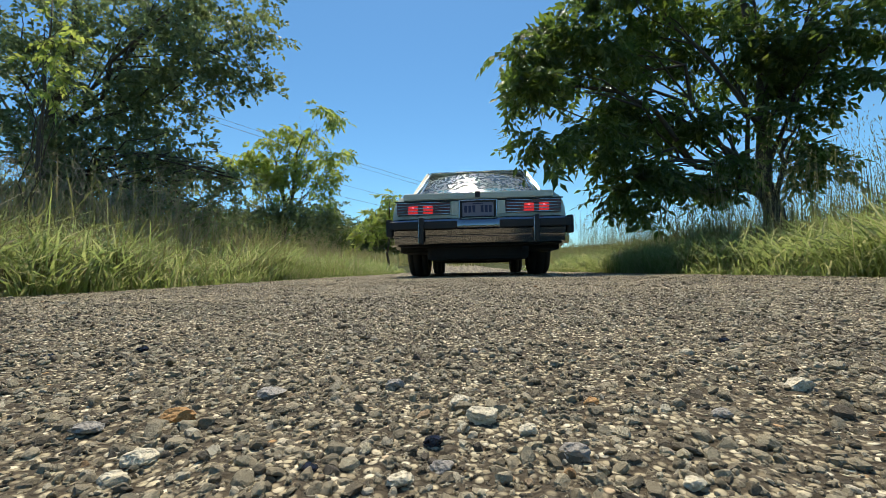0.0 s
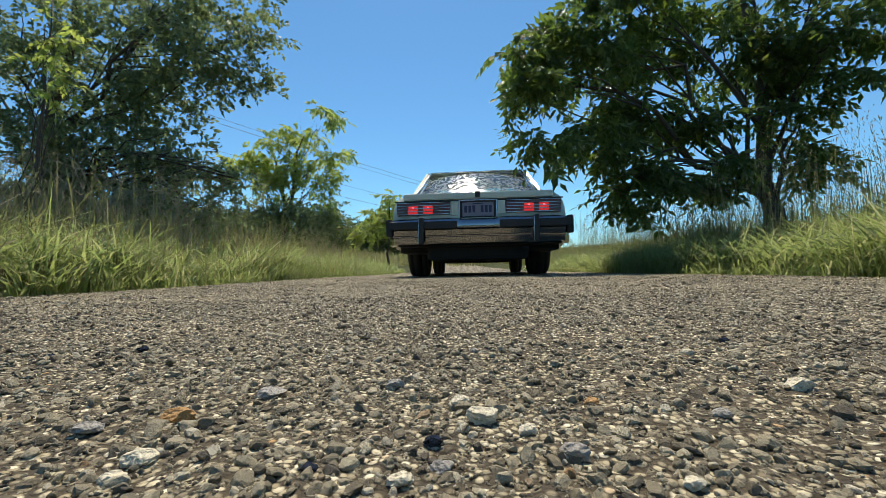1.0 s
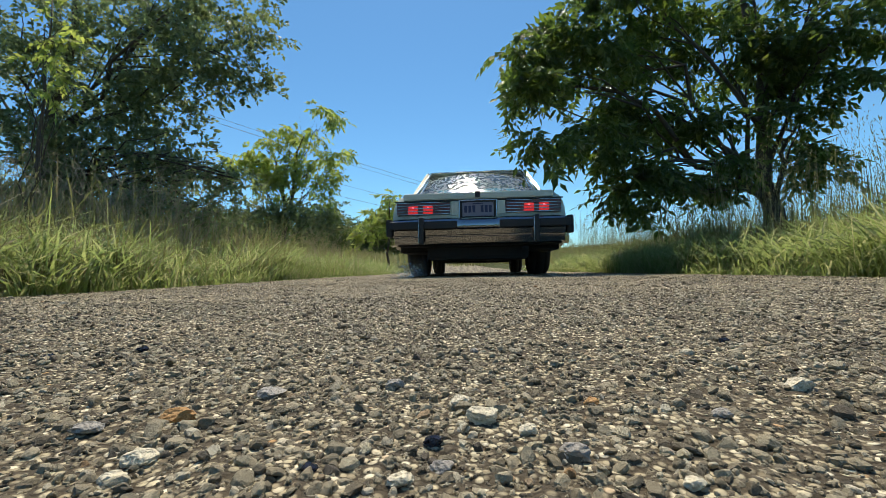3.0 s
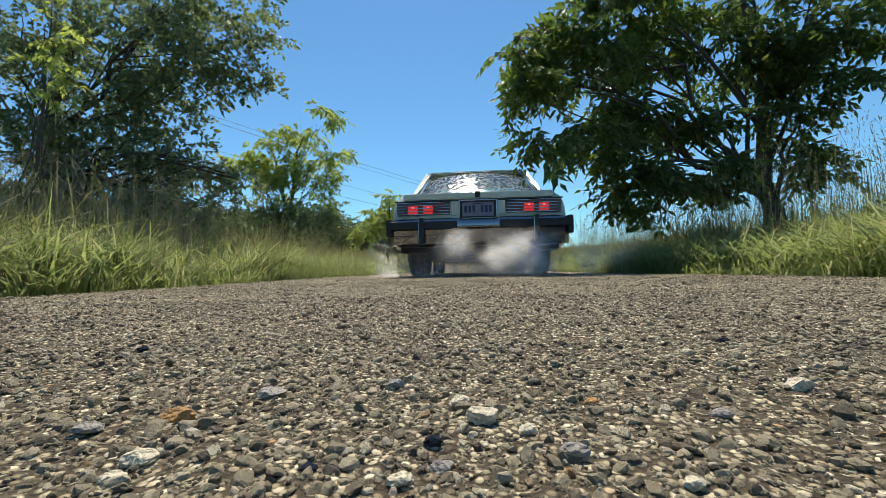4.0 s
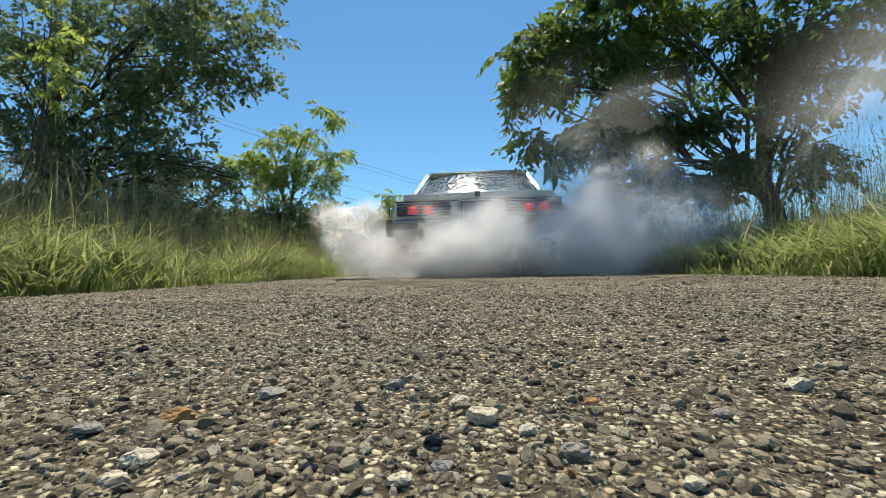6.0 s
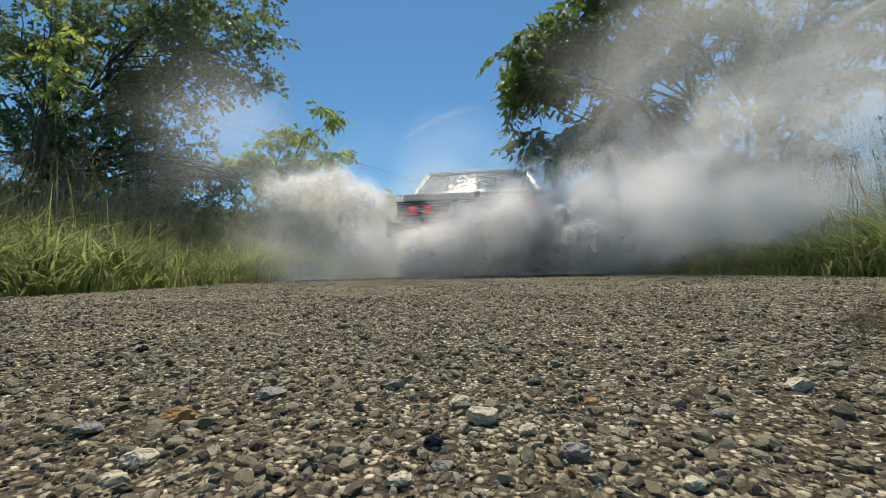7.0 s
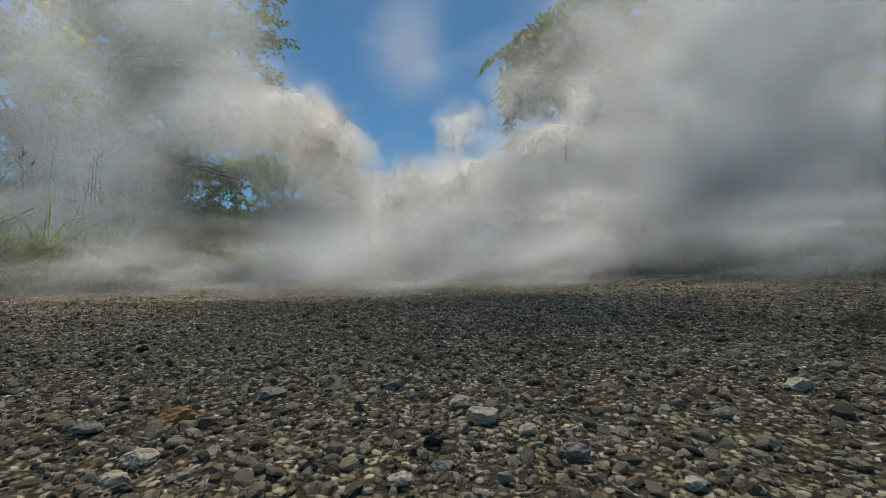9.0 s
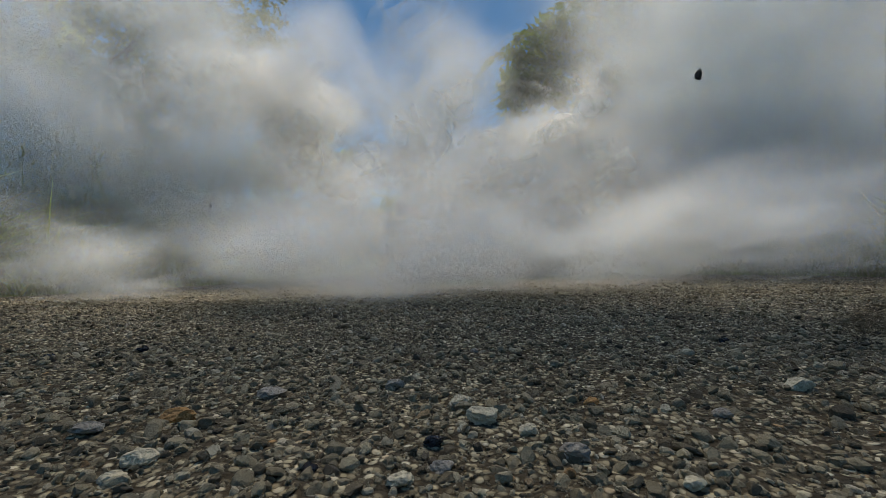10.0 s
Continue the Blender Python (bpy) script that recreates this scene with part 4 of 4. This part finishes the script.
# ---- tyre smoke: rigid puffs that rise from the road at the tyres and drift ----
def puff_mesh(name, seed, veils, mat, flat=0.8, cup=1.0):
    """A billow of many small curved veils; its radius is about 1 m."""
    rnd = np.random.RandomState(seed)
    n = 10
    vs, fs, uvs = [], [], []
    lumps = rnd.normal(0, 0.34, (5, 3)) * [1, 1, flat]
    for i in range(veils):
        c = lumps[i % 5] + rnd.normal(0, 0.2, 3) * [1, 1, flat]
        r = rnd.uniform(0.42, 0.75)
        m = np.linalg.qr(rnd.normal(size=(3, 3)))[0]
        k = len(vs)
        vs.append(c + m[2] * 0.46 * cup * r)
        uvs.append((0, 0))
        for ring, rr, dz in ((0, 0.55, 0.28), (1, 1.0, -0.26)):
            for j in range(n):
                a = j * 2 * math.pi / n
                vs.append(c + (m[0] * math.cos(a) + m[1] * math.sin(a)) * r * rr + m[2] * r * (dz * cup + rnd.normal(0, 0.06)))
                uvs.append((math.cos(a) * rr, math.sin(a) * rr))
        for j in range(n):
            q = (j + 1) % n
            fs.append((k, k + 1 + j, k + 1 + q))
            fs.append((k + 1 + j, k + 1 + n + j, k + 1 + n + q))
            fs.append((k + 1 + j, k + 1 + n + q, k + 1 + q))
    f = np.array(fs)
    me = mesh_np(name, np.array(vs), [f], mat, True)
    layer = me.uv_layers.new(name="UVMap")
    layer.data.foreach_set("uv", np.array(uvs, dtype=np.float32)[f.ravel()].ravel())
    return me


DENSE = [puff_mesh("smoke_puff", 60 + i, 22, m_smoke, 0.8, 0.75) for i in range(4)]
WISPY = [puff_mesh("smoke_wisp", 80 + i, 20, m_wisp, 0.8, 0.4) for i in range(4)]
THIN = [puff_mesh("smoke_haze", 70 + i, 18, m_haze, 0.8, 0.25) for i in range(3)]
_s = random.Random(8)
smoke_rows = []


def puff(meshes, size, t0, stops, label, squash=1.0):
    """A puff that waits under the road, comes up at t0 and goes through stops: seconds after t0, x, y, z."""
    ob = new("smoke_puff", _s.choice(meshes))
    ob.scale = (size, size, size * squash)
    tagged(ob, label, "smoke", group="tyre smoke")
    x, y = stops[0][1:3]
    rows = [(0.0, pose(x, y, -1.7 * size - 0.2, 0, 0, 0))]
    spin = _s.uniform(-14, 14)
    rz = 0.0
    if t0 > 0.2:
        rows.append((t0 - 0.1, pose(x, y, -1.7 * size - 0.2, 0, 0, 0)))
    for dt, px, py, pz in stops:
        if t0 + dt < 9.95:
            rows.append((t0 + dt, pose(px, py, pz, 0, 0, spin * dt)))
    a, b = None, None
    for (da, *pa), (db, *pb) in zip(stops, stops[1:]):
        if t0 + da <= 10.0 <= t0 + db:
            k = (10.0 - t0 - da) / (db - da)
            b = [u + (v - u) * k for u, v in zip(pa, pb)]
    if b is None:
        b = stops[-1][1:]
    rows.append((10.0, pose(*b, 0, 0, spin * (10.0 - t0))))
    smoke_rows.append((ob, rows))


def j(v, a):
    return v + _s.uniform(-a, a)


WISP = "small pale grey wisp of tyre smoke behind the car"
PLUME = "dense cream plume of tyre smoke rising from the wheel"
BANK = "dense cream bank of tyre smoke on the road"
HAZE = "thin grey haze of tyre smoke"

# first wisps, low under the tail and drifting to the car's right
for i in range(28):
    t0 = 2.85 + i * 0.09
    side = _s.choice((-0.25, 0.4, 1.1))
    far = min(1.0, 0.4 + i / 20)
    x1 = side + _s.uniform(-0.8, 1.9) * far
    y1 = j(3.75, 0.25) if -0.6 < x1 < 1.4 else j(4.4, 0.4)
    puff(WISPY, j(0.32, 0.06), t0, [(0.2, j(side, 0.15), j(4.5, 0.25), 0.10), (0.7, x1, y1, j(0.17, 0.05)), (1.7, x1 + j(0.45, 0.4), y1 + 0.2, j(0.34, 0.12)),
                                    (3.0, max(x1, 0.3) + j(1.2, 0.4), y1 + j(0.3, 0.4), j(0.7, 0.3)), (4.2, max(x1, 0.8) + j(1.7, 0.5), j(4.0, 0.5), j(1.2, 0.5)), (6.9, max(x1, 1.2) + j(2.0, 0.6), j(4.0, 0.5), j(1.7, 0.6))], WISP)
# a smooth low sheet of smoke that widens behind the car
for i in range(36):
    t0 = 3.5 + i * 0.06
    x1 = _s.uniform(-0.95, 2.5) if i > 12 else _s.uniform(-0.4, 1.8)
    y1 = j(3.75, 0.15) if -0.6 < x1 < 1.4 else j(4.2, 0.3)
    puff(WISPY, j(0.42, 0.06), t0, [(0.3, x1 * 0.6 + 0.3, j(4.4, 0.2), 0.02), (0.9, x1, y1, j(0.16, 0.05)), (2.2, x1 + j(0.2, 0.2), y1 - 0.1, j(0.32, 0.1)),
                                    (4.0, x1 + j(0.5, 0.3), y1 - 0.3, j(0.7, 0.3)), (6.6, x1 + j(0.6, 0.4), j(3.2, 0.3), j(1.1, 0.4))], WISP)
# the plume on the left of the car
for i in range(36):
    t0 = 4.3 + i * 0.155
    g = min(1.0, i / 16)
    lift = 0.55 + 0.52 * g
    puff(DENSE, j(0.24 + 0.22 * g, 0.04), t0, [(0.3, j(-0.4, 0.1), 4.6, 0.1), (0.65, j(-0.65, 0.12), j(4.3, 0.15), 0.25 * lift), (1.2, j(-0.95, 0.18), j(4.1, 0.2), 0.75 * lift),
                                               (2.1, j(-1.2, 0.25), j(3.9, 0.25), 1.25 * lift), (3.5, j(-1.65, 0.35), j(3.6, 0.3), 1.75 * lift), (6.0, j(-2.3, 0.5), j(3.2, 0.4), 2.4 * lift)], PLUME)
# the low bank behind the car
for i in range(42):
    t0 = 4.5 + i * 0.12
    g = i / 42
    x0 = _s.uniform(-0.5, 1.3)
    x1 = x0 + _s.uniform(-0.5 - 0.8 * g, 1.0 + 0.4 * g)
    puff(DENSE, j(0.28 + 0.27 * g, 0.05), t0, [(0.5, x0, j(4.1, 0.2), 0.10), (1.1, (x0 + x1) / 2, j(3.7, 0.2), 0.2 + 0.12 * g), (2.3, x1, j(3.4, 0.35), j(0.42 + 0.2 * g, 0.12)), (4.8, x1 + j(0.1, 0.4), j(3.0, 0.4), j(1.05, 0.25))], BANK)
# thin haze over the walnut tree
for i in range(32):
    t0 = 4.3 + i * 0.125
    x1 = _s.uniform(1.2, 3.6)
    puff(THIN, j(1.1, 0.2), t0, [(0.9, j(1.6, 0.4), j(4.6, 0.4), 0.1), (1.7, x1, j(3.4, 0.3), j(0.7, 0.4)), (2.5, x1 + 0.3, j(3.0, 0.3), j(1.5, 0.7)), (5.3, x1 + 0.2, j(2.8, 0.3), j(1.7, 0.8))], HAZE)
# low smoke that spreads over the right verge
for i in range(24):
    t0 = 4.7 + i * 0.105
    x1 = _s.uniform(1.3, 2.6 + i * 0.04)
    puff(WISPY, j(0.56, 0.1), t0, [(0.6, j(1.3, 0.2), j(4.3, 0.2), 0.0), (1.3, x1, j(3.4, 0.3), j(0.3, 0.1)), (2.3, x1 + 0.2, j(2.9, 0.25), j(0.45, 0.15)), (5.6, x1 + 0.2, j(2.5, 0.2), j(0.7, 0.3))], HAZE)
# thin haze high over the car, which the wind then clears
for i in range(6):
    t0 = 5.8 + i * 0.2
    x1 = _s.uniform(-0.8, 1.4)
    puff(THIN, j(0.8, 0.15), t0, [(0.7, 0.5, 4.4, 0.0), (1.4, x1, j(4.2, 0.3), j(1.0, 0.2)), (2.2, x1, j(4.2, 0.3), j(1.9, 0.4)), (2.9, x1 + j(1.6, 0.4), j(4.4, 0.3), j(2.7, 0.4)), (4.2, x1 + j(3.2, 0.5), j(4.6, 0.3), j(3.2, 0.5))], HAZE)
# thin haze over the left verge and the trees behind it
for i in range(22):
    t0 = 6.2 + i * 0.13
    x1 = _s.uniform(-3.3, -1.3)
    puff(THIN, j(0.85, 0.15), t0, [(0.8, j(-0.9, 0.3), j(3.8, 0.3), 0.1), (1.6, x1 * 0.85, j(3.0, 0.4), j(0.7, 0.4)), (3.9, x1, j(2.4, 0.4), j(1.3, 0.8))], HAZE)
# thin haze that drifts up before the trees on the left
for i in range(5):
    t0 = 5.4 + i * 0.3
    x1 = _s.uniform(-3.6, -1.6)
    puff(THIN, j(1.0, 0.15), t0, [(0.7, -0.9, 4.2, -0.6), (1.5, x1 * 0.7, j(3.9, 0.3), j(1.0, 0.3)), (2.6, x1, j(3.6, 0.3), j(1.9, 0.5)), (5.0, x1 - 0.3, j(3.2, 0.3), j(2.1, 0.6))], HAZE)
# added thin haze, mostly unseen, wind-carried up over the eye to shade the road
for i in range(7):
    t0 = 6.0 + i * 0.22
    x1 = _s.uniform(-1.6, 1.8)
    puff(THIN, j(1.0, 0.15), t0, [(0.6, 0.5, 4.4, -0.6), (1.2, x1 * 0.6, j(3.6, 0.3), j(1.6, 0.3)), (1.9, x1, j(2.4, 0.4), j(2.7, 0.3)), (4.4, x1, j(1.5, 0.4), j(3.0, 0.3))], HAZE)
# low haze that creeps over the road towards the eye
for i in range(34):
    t0 = 6.2 + i * 0.095
    x1 = _s.uniform(-2.4, 2.4)
    puff(THIN, j(0.6, 0.1), t0, [(0.8, x1 * 0.5, j(3.6, 0.3), 0.1), (1.7, x1 * 0.8, j(2.2, 0.35), j(0.2, 0.12)), (2.6, x1 * 0.9, j(1.6, 0.35), j(0.22, 0.1)), (3.9, x1, j(1.25, 0.3), j(0.26, 0.1))], HAZE, 0.55)

for i in range(18):
    t0 = 7.0 + i * 0.087
    x1 = _s.uniform(-1.3, 1.3)
    puff(THIN, j(0.36, 0.06), t0, [(0.5, x1 * 1.2, j(2.2, 0.2), 0.0), (1.1, x1 * 1.1, j(1.4, 0.2), j(0.1, 0.04)), (2.9, x1, j(1.0, 0.18), j(0.14, 0.04))], HAZE, 0.5)

# a last white gust that closes the gap of sky
for i in range(8):
    t0 = 8.3 + i * 0.05
    x1 = _s.uniform(-0.9, 0.35)
    puff(WISPY, j(0.6, 0.12), t0, [(0.5, j(-0.3, 0.3), j(3.6, 0.2), 0.0), (1.1, x1 * 0.8, j(3.3, 0.2), j(0.9, 0.2)), (1.7, x1, j(3.1, 0.3), j(1.75, 0.35))], HAZE)

# ---- crumbs of rubber thrown up by the tyres ----
def crumb(r, t0, t1, goal):
    v, f = stone_shape(np.random.RandomState(int(t0 * 100)), 2)
    ob = tagged(put("rubber_crumb", mesh_np("rubber_crumb", v * [r, r * 0.6, r * 0.45], [f], m_rubber)), "small black crumb of tyre rubber in the air", "rubber crumb", group="rubber crumbs")
    a = Vector((-0.3, 4.4, -0.3))
    b = Vector(goal)
    c = a.lerp(b, 0.55) + Vector((0, 0, 0.5))
    d = b + (b - c) * 0.6
    rows = [(0.0, pose(*a)), (t0, pose(*a)), ((t0 + t1) / 2, pose(*c, 40, 60, 0)), (t1, pose(*b, 80, 100, 30))]
    if t1 < 9.9:
        rows += [(t1 + 0.35, pose(d.x, d.y, -0.3, 120, 140, 60)), (10.0, pose(d.x, d.y, -0.3, 120, 140, 60))]
    smoke_rows.append((ob, rows))


crumb(0.034, 9.55, 10.0, (1.27, 2.0, 1.0))
crumb(0.014, 9.6, 10.0, (-1.12, 2.0, 0.40))
crumb(0.012, 9.1, 9.5, (-0.92, 2.0, 0.56))

# a speck of rubber dust that ends up close before the lens
speck = tagged(put("rubber_dust", puff_mesh("rubber_dust", 90, 30, m_dust)), "blurred dark speck of rubber dust close to the lens", "rubber dust")
speck.scale = (0.0052, 0.0052, 0.0045)
_sp = pose(0.0598, 0.060, 0.0618)
smoke_rows.append((speck, [(0.0, pose(0.0603, 0.060, -0.1)), (5.9, pose(0.0603, 0.060, -0.1)), (6.7, _sp), (10.0, _sp)]))


# ---- loose stones that stand out on the road ----
def make_loose_stone(x, y, r, mat, label, rnd):
    v, f = stone_shape(rnd, 3)
    size = np.array([r, r * 0.75, r * 0.55])
    v = v * size
    z = float(road_skin(x, y)) - v[:, 2].min() - 0.25 * r
    a = rnd.uniform(-0.6, 0.6)
    ob = put("loose_stone", mesh_np("loose_stone", v, [f], mat))
    ob.matrix_world = pose(x, y, z, 0, 0, math.degrees(a))
    return tagged(ob, label, "stone", group="loose stones")


_rs = np.random.RandomState(77)
for x, y, r in ((-0.116, 0.161, 0.0065), (0.192, 0.231, 0.0079), (0.007, 0.222, 0.0068), (0.017, 0.196, 0.0080), (0.035, 0.181, 0.0049), (0.077, 0.134, 0.0041), (-0.016, 0.142, 0.0048), (-0.116, 0.148, 0.0050)):
    make_loose_stone(x, y, r, m_pale, "pale limestone chip lying loose on the road", _rs)
for x, y, r in ((-0.002, 0.151, 0.0051), (-0.099, 0.241, 0.0082), (0.047, 0.155, 0.0063), (0.125, 0.192, 0.0046), (-0.159, 0.188, 0.0064), (0.024, 0.355, 0.0043), (-0.030, 0.250, 0.0059)):
    make_loose_stone(x, y, r, m_slate, "blue-grey stone lying loose on the road", _rs)
for x, y, r in ((-0.005, 0.171, 0.0046), (0.250, 0.377, 0.0051), (-0.284, 0.395, 0.0059), (-0.344, 0.366, 0.0050), (-0.049, 0.150, 0.0036)):
    make_loose_stone(x, y, r, m_slag, "small glassy black stone on the road", _rs)
for x, y, r in ((-0.131, 0.205, 0.0083), (0.073, 0.214, 0.0044)):
    make_loose_stone(x, y, r, m_rust, "rusty orange stone chip on the road", _rs)


# ---- single chips of the road nearest the eye ----
def make_road_stones():
    rnd = np.random.RandomState(78)
    shapes = []
    for _ in range(12):
        v, f = stone_shape(rnd, 2)
        shapes.append(mesh_np("stone", v * [1.1, 0.85, 0.62], [f], m_stone))
    for i in range(290):
        y = math.sqrt(rnd.uniform(0.115 ** 2, 0.40 ** 2))
        x = rnd.uniform(-1.05, 1.05) * y
        r = rnd.uniform(0.0018, 0.0043)
        ob = put("stone", shapes[rnd.randint(0, 12)], road)
        ob.matrix_basis = pose(x, y, float(road_skin(x, y)) + r * rnd.uniform(0.0, 0.35), rnd.normal(0, 18), rnd.normal(0, 18), rnd.uniform(0, 360))
        ob.scale = (r, r, r)


make_road_stones()


# ---- what moves ----
def motions():
    walk(car, [(0.0, CAR), (10.0, CAR)])
    for w in wheels:
        x, y, z = w.location
        rows, turn = [(0.0, pose(x, y, z)), (2.9, pose(x, y, z))], 0.0
        for k in range(71):
            turn = turn - 8.0 * min(k, 10)
            rows.append((3.0 + 0.1 * k, pose(x, y, z, turn)))
        walk(w, rows)
    for ob, rows in smoke_rows:
        walk(ob, rows)


motions()
